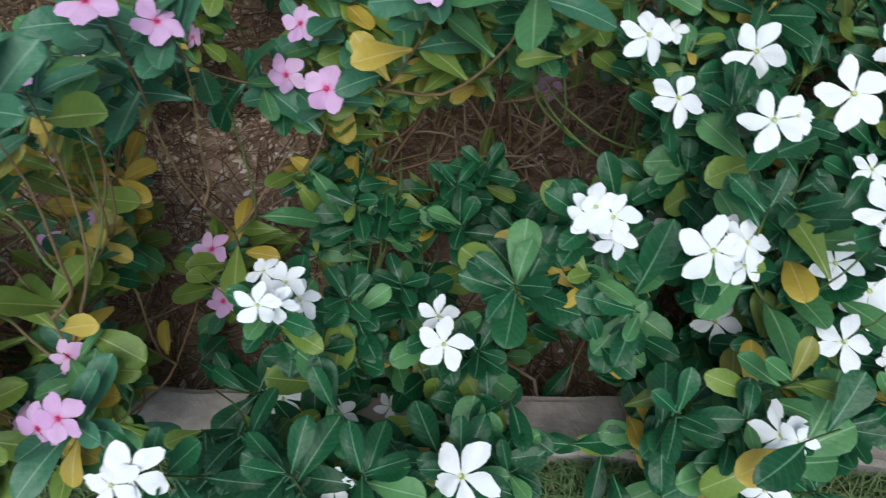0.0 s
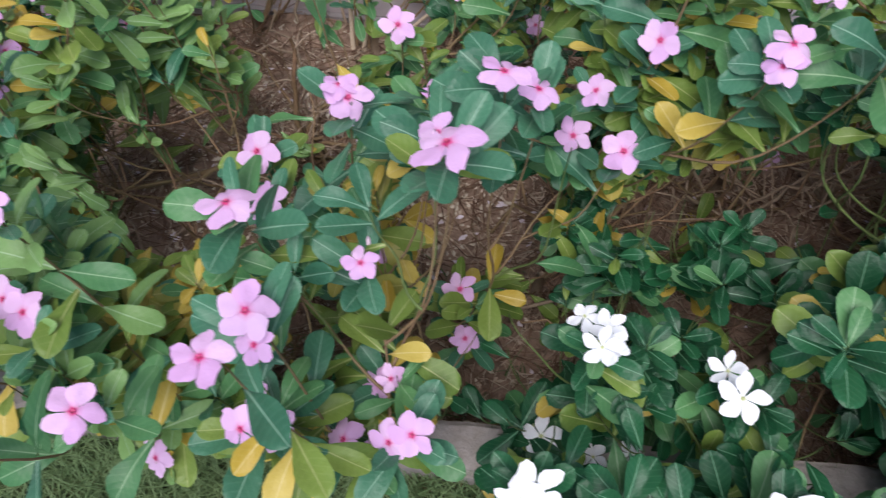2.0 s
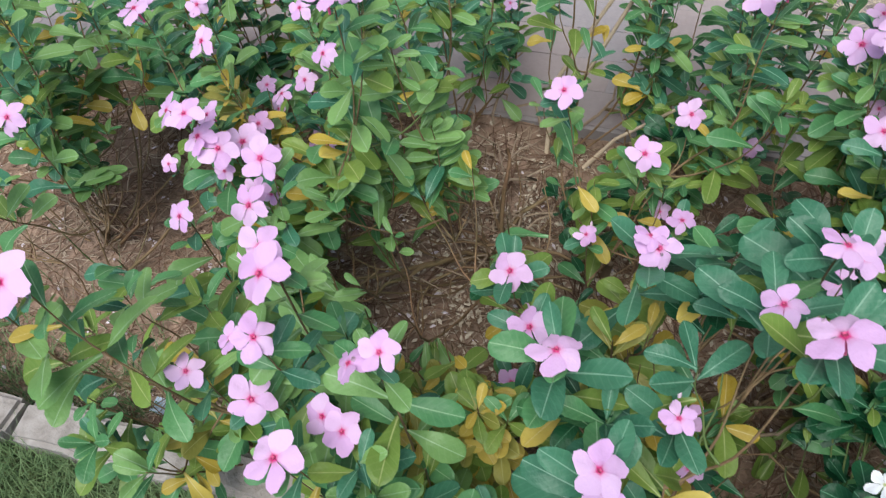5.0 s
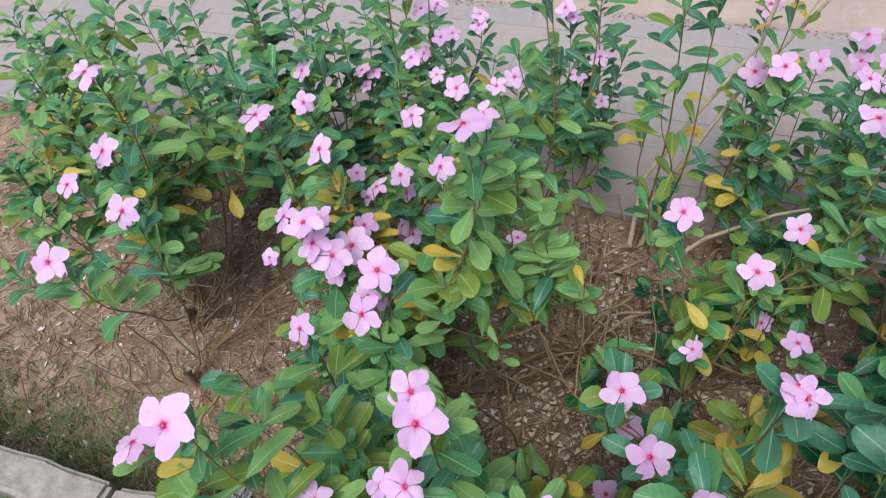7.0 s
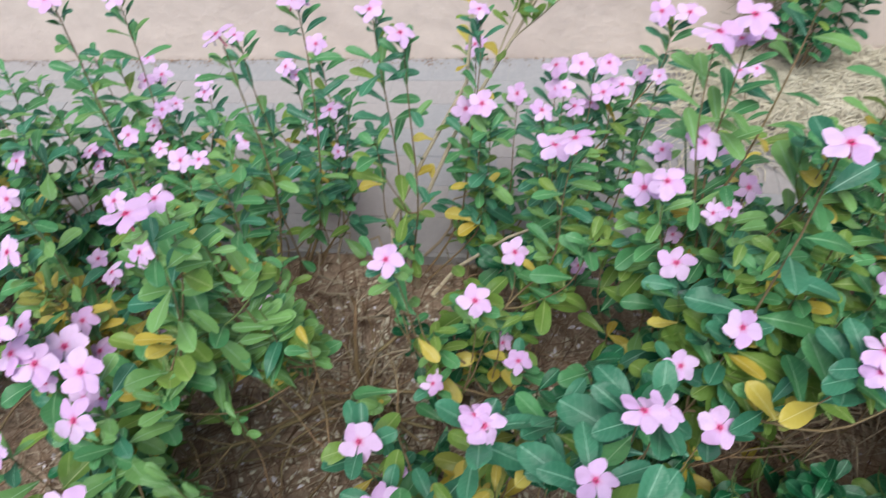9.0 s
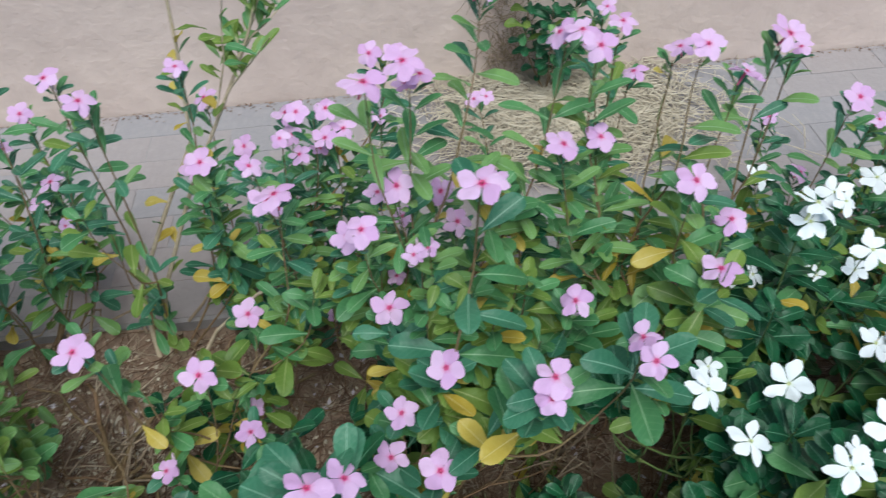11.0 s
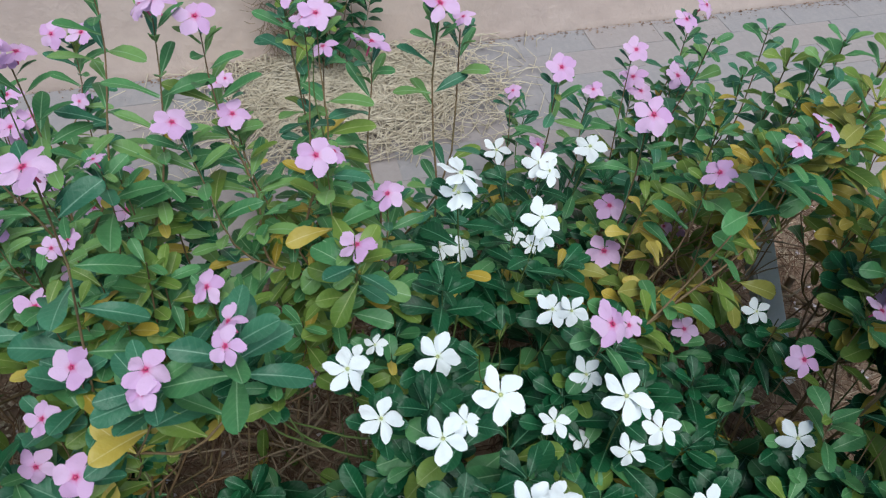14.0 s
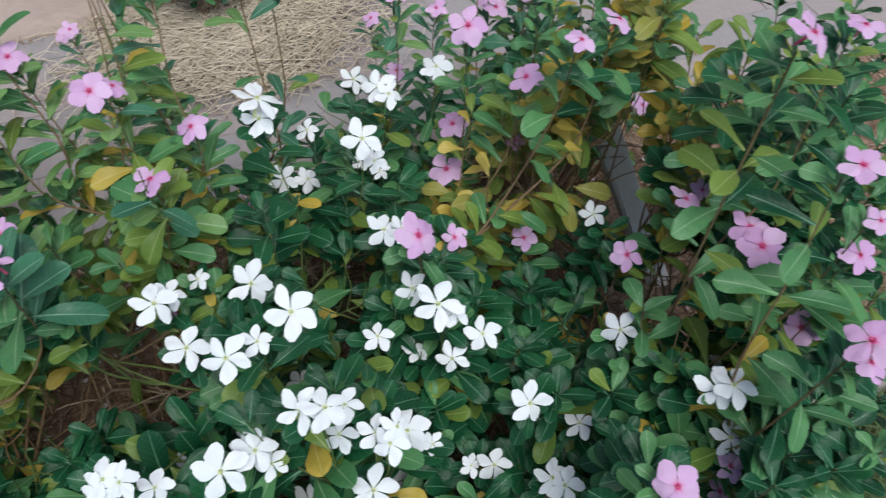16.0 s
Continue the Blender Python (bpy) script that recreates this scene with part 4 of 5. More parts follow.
periwinkle("pink", (-0.16, 0.70), [
           [(-0.230, 0.554, 0.100, 0.019)],
           [(-0.245, 0.605, 0.138, 0.021)],
           [(-0.180, 0.570, 0.574, 0.021)],
           [(-0.156, 0.596, 0.531, 0.017)],
           [(-0.111, 0.740, 0.384, 0.018)],
           [(-0.057, 0.745, 0.456, 0.020)],
           [(-0.074, 0.670, 0.374, 0.023)],
           [(-0.015, 0.769, 0.692, 0.024)],
           [(0.039, 0.668, 0.537, 0.020), (0.033, 0.651, 0.527, 0.016)],
           [(0.116, 0.675, 0.575, 0.017), (0.115, 0.640, 0.587, 0.017)],
           [(-0.128, 0.708, 0.343, 0.020)]],
           [(-0.08, 0.77, 0.40, "mixed"), (-0.19, 0.84, 0.22, "deep"), (-0.11, 0.80, 0.2, "pale"), (-0.04, 0.77, 0.2, "deep"), (0.04, 0.79, 0.2, "pale"), (0.1, 0.77, 0.2, "deep"), (-0.07, 0.79, 0.50, "pale"), (-0.05, 0.75, 0.35, "mixed"), (-0.13, 0.70, 0.15, "mixed"), (-0.22, 0.68, 0.48, "deep"), (-0.04, 0.79, 0.50, "pale"), (0.00, 0.78, 0.48, "pale"), (-0.02, 0.81, 0.50, "pale"), (0.03, 0.81, 0.52, "pale"), (0.05, 0.77, 0.45, "pale"), (0.04, 0.81, 0.50, "pale"), (-0.02, 0.80, 0.48, "pale"), (-0.07, 0.83, 0.48, "mixed"), (-0.02, 0.70, 0.38, "mixed"), (-0.12, 0.74, 0.20, "deep"), (-0.12, 0.66, 0.24, "deep"), (-0.07, 0.72, 0.20, "deep"), (-0.06, 0.75, 0.25, "deep"), (-0.17, 0.64, 0.15, "pale"), (0.06, 0.77, 0.38, "pale"), (0.11, 0.77, 0.38, "pale"), (0.09, 0.75, 0.32, "pale"), (0.04, 0.71, 0.32, "pale"), (0.03, 0.75, 0.35, "gold"), (0.01, 0.75, 0.30, "pale"), (-0.04, 0.73, 0.28, "pale"), (-0.03, 0.84, 0.36, "pale"), (-0.06, 0.81, 0.25, "gold")])
periwinkle("pink", (-0.78, 1.17), [
           [(-0.651, 1.200, 0.594, 0.025)],
           [(-0.808, 1.202, 0.322, 0.021)],
           [(-0.684, 1.311, 0.307, 0.024)],
           [(-0.724, 1.314, 0.258, 0.017)],
           [(-0.664, 1.251, 0.256, 0.015)],
           [(-0.750, 1.320, 0.394, 0.019), (-0.738, 1.329, 0.370, 0.014)],
           [(-0.694, 1.350, 0.421, 0.021)]],
           [(-0.72, 1.09, 0.45, "mixed"), (-0.79, 1.30, 0.31, "mixed"), (-0.63, 1.28, 0.35, "mixed"), (-0.68, 1.15, 0.26, "mixed")])
periwinkle("pink", (-0.58, 0.50), [
           [(-0.503, 0.363, 0.597, 0.017), (-0.476, 0.368, 0.617, 0.016)],
           [(-0.562, 0.363, 0.466, 0.019), (-0.538, 0.355, 0.468, 0.019)],
           [(-0.563, 0.305, 0.515, 0.023)],
           [(-0.475, 0.220, 0.593, 0.025)],
           [(-0.408, 0.272, 0.539, 0.019)],
           [(-0.477, 0.297, 0.284, 0.018)]],
           [(-0.57, 0.43, 0.42, "mixed"), (-0.61, 0.33, 0.38, "pale"), (-0.55, 0.33, 0.34, "mixed"), (-0.45, 0.35, 0.36, "mixed"), (-0.55, 0.58, 0.27, "golden"), (-0.58, 0.52, 0.3, "golden"), (-0.45, 0.48, 0.36, "golden"), (-0.56, 0.45, 0.35, "gold"), (-0.45, 0.44, 0.38, "gold"), (-0.42, 0.44, 0.38, "gold"), (-0.47, 0.36, 0.42, "pale"), (-0.53, 0.30, 0.45, "deep"), (-0.50, 0.32, 0.45, "mixed"), (-0.59, 0.50, 0.42, "mixed"), (-0.51, 0.52, 0.35, "pale"), (-0.47, 0.42, 0.36, "gold"), (-0.52, 0.41, 0.36, "gold"), (-0.46, 0.49, 0.33, "gold"), (-0.48, 0.48, 0.30, "golden"), (-0.43, 0.47, 0.32, "golden"), (-0.54, 0.48, 0.30, "golden"), (-0.46, 0.43, 0.33, "golden"), (-0.52, 0.40, 0.29, "golden"), (-0.45, 0.44, 0.39, "golden")])
periwinkle("pink", (-1.17, 1.16), [
           [(-1.107, 1.212, 0.283, 0.017), (-1.119, 1.191, 0.262, 0.015), (-1.124, 1.198, 0.295, 0.020)],
           [(-0.967, 1.102, 0.654, 0.023)],
           [(-1.184, 1.098, 0.355, 0.022)]],
           [(-1.16, 1.12, 0.40, "mixed"), (-1.25, 1.30, 0.37, "mixed"), (-1.19, 1.35, 0.36, "mixed"), (-1.06, 1.30, 0.41, "mixed"), (-1.14, 0.98, 0.45, "mixed"), (-1.22, 1.22, 0.33, "mixed"), (-1.10, 1.25, 0.38, "mixed"), (-1.16, 1.15, 0.26, "mixed"), (-1.22, 1.00, 0.28, "mixed"), (-1.10, 1.30, 0.43, "mixed"), (-1.16, 1.05, 0.28, "mixed"), (-1.22, 1.15, 0.32, "mixed"), (-1.15, 1.20, 0.37, "mixed"), (-1.24, 1.18, 0.43, "mixed")])
periwinkle("pink", (0.55, 1.17), [
           [(0.592, 1.130, 0.463, 0.025)],
           [(0.665, 1.160, 0.392, 0.018)],
           [(0.604, 1.204, 0.254, 0.021)],
           [(0.594, 1.334, 0.279, 0.017)]],
           [])
periwinkle("pink", (0.56, 0.85), [
           [(0.634, 0.928, 0.520, 0.025)],
           [(0.622, 0.957, 0.337, 0.022)],
           [(0.588, 0.886, 0.323, 0.024)],
           [(0.723, 0.955, 0.273, 0.015)],
           [(0.489, 0.675, 0.460, 0.025)],
           [(0.652, 0.752, 0.299, 0.017)],
           [(0.693, 0.751, 0.605, 0.018)],
           [(0.755, 0.784, 0.594, 0.020)],
           [(0.662, 0.811, 0.521, 0.020)],
           [(0.544, 0.722, 0.379, 0.015)]],
           [(0.77, 0.87, 0.40, "gold"), (0.73, 0.94, 0.35, "gold"), (0.85, 0.84, 0.30, "mixed"), (0.83, 0.81, 0.55, "gold"), (0.83, 0.81, 0.60, "gold"), (0.80, 0.84, 0.50, "pale"), (0.77, 0.85, 0.50, "gold"), (0.85, 0.83, 0.50, "gold"), (0.76, 0.88, 0.40, "gold"), (0.70, 0.95, 0.35, "gold"), (0.72, 0.91, 0.50, "mixed"), (0.79, 0.87, 0.20, "deep"), (0.76, 0.81, 0.50, "golden"), (0.73, 0.77, 0.42, "golden"), (0.62, 0.80, 0.40, "golden"), (0.62, 0.87, 0.43, "golden"), (0.70, 0.84, 0.45, "golden"), (0.73, 0.84, 0.50, "golden"), (0.66, 0.82, 0.44, "gold"), (0.87, 0.86, 0.62, "gold"), (0.83, 0.85, 0.56, "golden"), (0.70, 0.79, 0.40, "gold"), (0.78, 0.84, 0.52, "golden")])
periwinkle("pink", (-0.27, 1.17), [
           [(-0.219, 1.085, 0.152, 0.017)],
           [(-0.283, 1.071, 0.492, 0.018)],
           [(-0.230, 1.210, 0.473, 0.020), (-0.188, 1.227, 0.463, 0.022)],
           [(-0.254, 1.164, 0.462, 0.017)],
           [(-0.195, 1.204, 0.425, 0.020), (-0.166, 1.221, 0.427, 0.020)],
           [(-0.108, 1.250, 0.422, 0.014)],
           [(-0.075, 1.271, 0.520, 0.022), (-0.115, 1.274, 0.520, 0.021)],
           [(-0.264, 1.034, 0.464, 0.024)],
           [(-0.210, 1.245, 0.375, 0.017)],
           [(-0.129, 1.330, 0.372, 0.018)],
           [(-0.238, 1.201, 0.401, 0.019)]],
           [])
periwinkle("pink", (-1.36, 0.73), [
           [(-1.213, 0.725, 0.614, 0.025)],
           [(-1.226, 0.691, 0.503, 0.025)],
           [(-1.358, 0.688, 0.408, 0.020)]],
           [(-1.25, 0.89, 0.50, "mixed"), (-1.32, 0.81, 0.48, "mixed"), (-1.40, 0.77, 0.48, "mixed"), (-1.28, 0.70, 0.30, "pale"), (-1.40, 0.64, 0.38, "mixed"), (-1.49, 0.70, 0.40, "mixed"), (-1.32, 0.77, 0.35, "mixed"), (-1.25, 0.87, 0.30, "mixed"), (-1.44, 0.71, 0.38, "mixed"), (-1.21, 0.87, 0.45, "mixed"), (-1.30, 0.81, 0.42, "mixed"), (-1.24, 0.90, 0.26, "mixed"), (-1.48, 0.66, 0.35, "mixed"), (-1.40, 0.78, 0.40, "mixed"), (-1.30, 0.76, 0.35, "mixed"), (-1.41, 0.63, 0.33, "mixed"), (-1.26, 0.81, 0.38, "mixed"), (-1.33, 0.83, 0.45, "mixed"), (-1.25, 0.90, 0.48, "mixed"), (-1.14, 0.86, 0.42, "mixed"), (-1.50, 0.70, 0.40, "mixed")])
periwinkle("pink", (0.09, 0.92), [
           [(0.085, 0.777, 0.507, 0.018)],
           [(0.239, 0.784, 0.527, 0.020)],
           [(0.285, 0.865, 0.514, 0.019)],
           [(0.213, 0.833, 0.609, 0.021), (0.232, 0.849, 0.598, 0.016)],
           [(0.084, 0.875, 0.639, 0.020)],
           [(0.136, 0.917, 0.609, 0.019)],
           [(0.124, 0.920, 0.720, 0.019)],
           [(0.223, 0.962, 0.684, 0.016)],
           [(0.234, 0.921, 0.710, 0.019)],
           [(0.287, 0.929, 0.668, 0.020)],
           [(0.153, 0.943, 0.073, 0.021)]],
           [(0.05, 0.90, 0.52, "deep"), (0.11, 0.80, 0.45, "pale"), (0.24, 0.94, 0.42, "pale"), (0.27, 0.83, 0.40, "pale"), (0.09, 0.88, 0.50, "mixed"), (0.17, 0.89, 0.45, "pale"), (0.17, 0.78, 0.42, "pale"), (0.29, 0.85, 0.35, "pale"), (0.21, 0.81, 0.40, "pale")])
periwinkle("pink", (-0.41, 0.89), [
           [(-0.416, 0.768, 0.263, 0.015)],
           [(-0.361, 0.846, 0.350, 0.022)],
           [(-0.316, 0.962, 0.319, 0.020)],
           [(-0.456, 0.805, 0.475, 0.020)],
           [(-0.334, 0.900, 0.177, 0.015)],
           [(-0.239, 0.975, 0.524, 0.025)],
           [(-0.300, 0.781, 0.312, 0.017)]],
           [(-0.47, 0.87, 0.35, "mixed"), (-0.48, 0.86, 0.3, "mixed"), (-0.42, 0.83, 0.3, "pale"), (-0.51, 0.91, 0.36, "mixed"), (-0.41, 0.93, 0.36, "pale"), (-0.33, 0.84, 0.3, "pale"), (-0.41, 0.9, 0.2, "deep"), (-0.34, 0.89, 0.2, "pale"), (-0.27, 0.84, 0.2, "deep"), (-0.21, 0.92, 0.40, "pale"), (-0.26, 0.96, 0.25, "pale"), (-0.31, 0.90, 0.25, "pale"), (-0.25, 0.95, 0.30, "mixed"), (-0.31, 0.95, 0.20, "deep"), (-0.24, 0.89, 0.20, "deep")])
periwinkle("pink", (0.74, 0.60), [
           [(0.766, 0.547, 0.732, 0.020)],
           [(0.878, 0.598, 0.679, 0.017)],
           [(0.738, 0.644, 0.357, 0.019)],
           [(0.788, 0.635, 0.450, 0.018)],
           [(0.841, 0.669, 0.410, 0.014)],
           [(0.831, 0.575, 0.452, 0.021), (0.827, 0.548, 0.452, 0.024)],
           [(0.871, 0.479, 0.502, 0.019)],
           [(0.858, 0.475, 0.562, 0.013)],
           [(0.884, 0.493, 0.342, 0.022)]],
           [(0.75, 0.71, 0.33, "deep"), (0.82, 0.71, 0.42, "deep"), (0.84, 0.68, 0.58, "deep"), (0.87, 0.65, 0.55, "mixed"), (0.82, 0.67, 0.48, "gold"), (0.85, 0.63, 0.48, "pale"), (0.90, 0.53, 0.40, "mixed"), (0.92, 0.61, 0.58, "deep"), (0.85, 0.74, 0.50, "pale"), (0.89, 0.64, 0.50, "deep"), (0.92, 0.62, 0.42, "mixed"), (0.83, 0.57, 0.38, "mixed"), (0.82, 0.59, 0.35, "deep"), (0.83, 0.52, 0.30, "deep"), (0.80, 0.55, 0.28, "deep"), (0.87, 0.48, 0.40, "pale"), (0.87, 0.70, 0.48, "pale"), (0.82, 0.71, 0.38, "deep"), (0.82, 0.68, 0.33, "deep"), (0.77, 0.73, 0.22, "deep"), (0.85, 0.77, 0.45, "golden"), (0.88, 0.78, 0.48, "golden")] + [(0.81, 0.67, 0.38, "golden")])
periwinkle("pink", (-0.58, 0.89), [
           [(-0.704, 0.903, 0.250, 0.016)],
           [(-0.683, 1.010, 0.653, 0.023)],
           [(-0.690, 1.067, 0.615, 0.014)],
           [(-0.725, 0.930, 0.516, 0.013)]],
           [(-0.6, 0.74, 0.3, "lush"), (-0.58, 0.8, 0.24, "lush"), (-0.68, 0.69, 0.26, "lush"), (-0.58, 0.79, 0.36, "lush"), (-0.63, 0.74, 0.56, "lush"), (-0.68, 0.72, 0.45, "lush"), (-0.60, 0.74, 0.45, "lush"), (-0.64, 0.78, 0.40, "lush"), (-0.57, 0.76, 0.32, "lush"), (-0.70, 0.64, 0.41, "lush"), (-0.71, 0.68, 0.36, "lush"), (-0.76, 0.66, 0.33, "lush"), (-0.68, 0.80, 0.33, "lush"), (-0.76, 0.81, 0.27, "lush"), (-0.82, 0.78, 0.28, "lush"), (-0.80, 0.70, 0.24, "lush"), (-0.61, 0.84, 0.25, "lush"), (-0.66, 0.88, 0.30, "lush"), (-0.55, 0.80, 0.22, "lush"), (-0.62, 0.95, 0.20, "lush"), (-0.74, 0.60, 0.30, "lush"), (-0.82, 0.64, 0.27, "lush"), (-0.86, 0.74, 0.20, "lush"), (-0.72, 0.74, 0.22, "lush"), (-0.66, 0.76, 0.49, "lush"), (-0.60, 0.79, 0.37, "lush"), (-0.66, 0.60, 0.38, "lush"), (-0.62, 0.58, 0.40, "lush"), (-0.66, 0.55, 0.40, "lush"), (-0.61, 0.53, 0.41, "lush"), (-0.64, 0.66, 0.33, "lush"), (-0.60, 0.63, 0.29, "lush"), (-0.69, 0.58, 0.34, "lush"), (-0.91, 0.78, 0.42, "golden"), (-0.87, 0.80, 0.36, "golden"), (-0.89, 0.75, 0.45, "golden")])
periwinkle("pink", (-0.78, 0.50), [
           [(-0.583, 0.398, 0.630, 0.025), (-0.601, 0.426, 0.620, 0.019)],
           [(-0.583, 0.365, 0.593, 0.019), (-0.603, 0.361, 0.589, 0.014)],
           [(-0.692, 0.360, 0.489, 0.017)],
           [(-0.624, 0.355, 0.480, 0.022)],
           [(-0.742, 0.324, 0.665, 0.025)],
           [(-0.781, 0.314, 0.634, 0.019)]],
           [(-0.87, 0.47, 0.45, "mixed"), (-0.90, 0.35, 0.33, "pale"), (-0.84, 0.3, 0.36, "pale"), (-0.76, 0.29, 0.36, "fresh"), (-0.98, 0.43, 0.27, "fresh"), (-1.04, 0.46, 0.24, "pale"), (-0.96, 0.4, 0.3, "pale"), (-0.72, 0.38, 0.3, "pale"), (-0.81, 0.34, 0.35, "pale"), (-0.84, 0.31, 0.35, "mixed"), (-0.79, 0.32, 0.30, "mixed"), (-0.76, 0.54, 0.35, "mixed"), (-0.74, 0.60, 0.45, "mixed"), (-0.79, 0.41, 0.50, "mixed"), (-0.75, 0.45, 0.45, "pale"), (-0.73, 0.44, 0.40, "gold"), (-0.67, 0.63, 0.30, "pale")])
periwinkle("pink", (-0.37, 0.50), [
           [(-0.320, 0.358, 0.543, 0.020), (-0.313, 0.341, 0.527, 0.014)],
           [(-0.305, 0.300, 0.607, 0.019)],
           [(-0.342, 0.306, 0.432, 0.019)],
           [(-0.329, 0.321, 0.386, 0.018), (-0.359, 0.346, 0.380, 0.016)],
           [(-0.299, 0.348, 0.293, 0.022)],
           [(-0.279, 0.368, 0.209, 0.016)],
           [(-0.239, 0.334, 0.367, 0.018), (-0.219, 0.341, 0.379, 0.019)],
           [(-0.279, 0.408, 0.292, 0.018), (-0.260, 0.404, 0.326, 0.014)],
           [(-0.272, 0.439, 0.483, 0.014)],
           [(-0.195, 0.451, 0.632, 0.024)],
           [(-0.219, 0.510, 0.566, 0.017)],
           [(-0.374, 0.449, 0.530, 0.022)]],
           [(-0.35, 0.45, 0.45, "deep"), (-0.24, 0.43, 0.26, "pale"), (-0.2, 0.5, 0.24, "pale"), (-0.3, 0.48, 0.2, "pale"), (-0.34, 0.53, 0.42, "gold"), (-0.25, 0.60, 0.50, "mixed"), (-0.21, 0.51, 0.48, "deep"), (-0.25, 0.40, 0.35, "pale"), (-0.23, 0.44, 0.30, "gold"), (-0.31, 0.59, 0.15, "pale"), (-0.25, 0.58, 0.45, "deep"), (-0.22, 0.58, 0.15, "pale"), (-0.33, 0.57, 0.36, "golden"), (-0.31, 0.49, 0.46, "golden"), (-0.30, 0.52, 0.42, "golden")])
periwinkle("pink", (-0.43, 1.17), [
           [(-0.420, 1.425, 0.371, 0.025)],
           [(-0.268, 1.334, 0.339, 0.020), (-0.270, 1.342, 0.382, 0.023)],
           [(-0.331, 1.257, 0.383, 0.019)],
           [(-0.419, 1.259, 0.350, 0.025)]],
           [(-0.34, 1.03, 0.20, "deep")])
periwinkle("pink", (-1.04, 1.17), [
           [(-1.017, 1.350, 0.357, 0.021), (-1.046, 1.335, 0.354, 0.021), (-1.041, 1.366, 0.384, 0.015)],
           [(-0.906, 1.303, 0.376, 0.017), (-0.907, 1.291, 0.360, 0.017)],
           [(-0.932, 1.233, 0.377, 0.015), (-0.940, 1.199, 0.390, 0.018)],
           [(-1.009, 1.250, 0.313, 0.017)],
           [(-0.970, 1.248, 0.575, 0.021)]],
           [(-1.05, 1.20, 0.29, "mixed"), (-0.97, 1.10, 0.25, "mixed")])
periwinkle("pink", (0.76, 1.17), [
           [(0.790, 1.262, 0.330, 0.025), (0.800, 1.240, 0.313, 0.023)],
           [(0.856, 1.227, 0.346, 0.025)],
           [(0.761, 1.222, 0.413, 0.024)],
           [(0.871, 1.270, 0.428, 0.023), (0.909, 1.281, 0.444, 0.023)]],
           [(0.83, 1.13, 0.48, "mixed"), (0.84, 1.09, 0.40, "pale"), (0.88, 1.24, 0.35, "mixed"), (0.80, 1.03, 0.28, "gold"), (0.75, 1.06, 0.30, "mixed"), (0.89, 1.11, 0.42, "mixed"), (0.80, 0.99, 0.35, "gold")])
periwinkle("pink", (-0.16, 0.97), [
           [(-0.104, 0.896, 0.066, 0.019)],
           [(-0.114, 0.854, 0.433, 0.021)],
           [(-0.071, 0.939, 0.712, 0.022), (-0.053, 0.965, 0.678, 0.018), (-0.070, 0.972, 0.664, 0.015)],
           [(-0.135, 0.889, 0.533, 0.021)],
           [(-0.119, 1.051, 0.442, 0.020)],
           [(-0.089, 1.070, 0.373, 0.017)],
           [(0.011, 0.847, 0.629, 0.013)],
           [(-0.062, 0.887, 0.495, 0.013), (-0.079, 0.881, 0.491, 0.013)],
           [(-0.104, 0.950, 0.380, 0.013)],
           [(0.019, 1.018, 0.741, 0.019)],
           [(0.080, 0.918, 0.740, 0.017), (0.096, 0.896, 0.754, 0.019)],
           [(-0.110, 0.899, 0.718, 0.024)],
           [(-0.154, 0.926, 0.487, 0.021)],
           [(-0.090, 0.944, 0.544, 0.021)],
           [(-0.034, 1.033, 0.448, 0.020)],
           [(-0.018, 0.971, 0.449, 0.019)]],
           [(-0.11, 0.92, 0.40, "mixed"), (-0.06, 0.85, 0.50, "mixed"), (-0.14, 0.92, 0.45, "pale"), (-0.08, 0.84, 0.35, "deep"), (-0.06, 0.88, 0.50, "mixed"), (-0.12, 0.91, 0.45, "mixed"), (-0.19, 0.93, 0.38, "pale"), (0.02, 0.87, 0.58, "mixed"), (-0.16, 0.84, 0.20, "deep")])
periwinkle("pink", (0.20, 1.14), [
           [(0.306, 1.156, 0.057, 0.016)],
           [(0.206, 1.098, 0.640, 0.020)],
           [(0.248, 1.145, 0.534, 0.020)],
           [(0.209, 1.175, 0.617, 0.013)],
           [(0.381, 1.022, 0.649, 0.025)],
           [(0.414, 1.044, 0.615, 0.015)],
           [(0.066, 1.460, 0.289, 0.019), (0.085, 1.427, 0.315, 0.016)]],
           [])
periwinkle("pink", (-0.54, 1.17), [
           [(-0.380, 1.215, 0.563, 0.018)],
           [(-0.379, 1.173, 0.426, 0.025)],
           [(-0.524, 1.149, 0.603, 0.021)],
           [(-0.474, 1.106, 0.593, 0.022)]],
           [(-0.53, 1.08, 0.42, "pale"), (-0.57, 1.20, 0.34, "mixed")])
periwinkle("pink", (-1.27, 0.61), [
           [(-1.184, 0.641, 0.443, 0.025)],
           [(-1.192, 0.520, 0.469, 0.025)]],
           [(-1.20, 0.71, 0.30, "mixed"), (-1.26, 0.58, 0.30, "pale"), (-1.39, 0.55, 0.35, "mixed"), (-1.25, 0.70, 0.30, "mixed"), (-1.32, 0.63, 0.28, "mixed"), (-1.18, 0.68, 0.28, "mixed"), (-1.38, 0.58, 0.26, "mixed"), (-1.19, 0.76, 0.30, "mixed")])
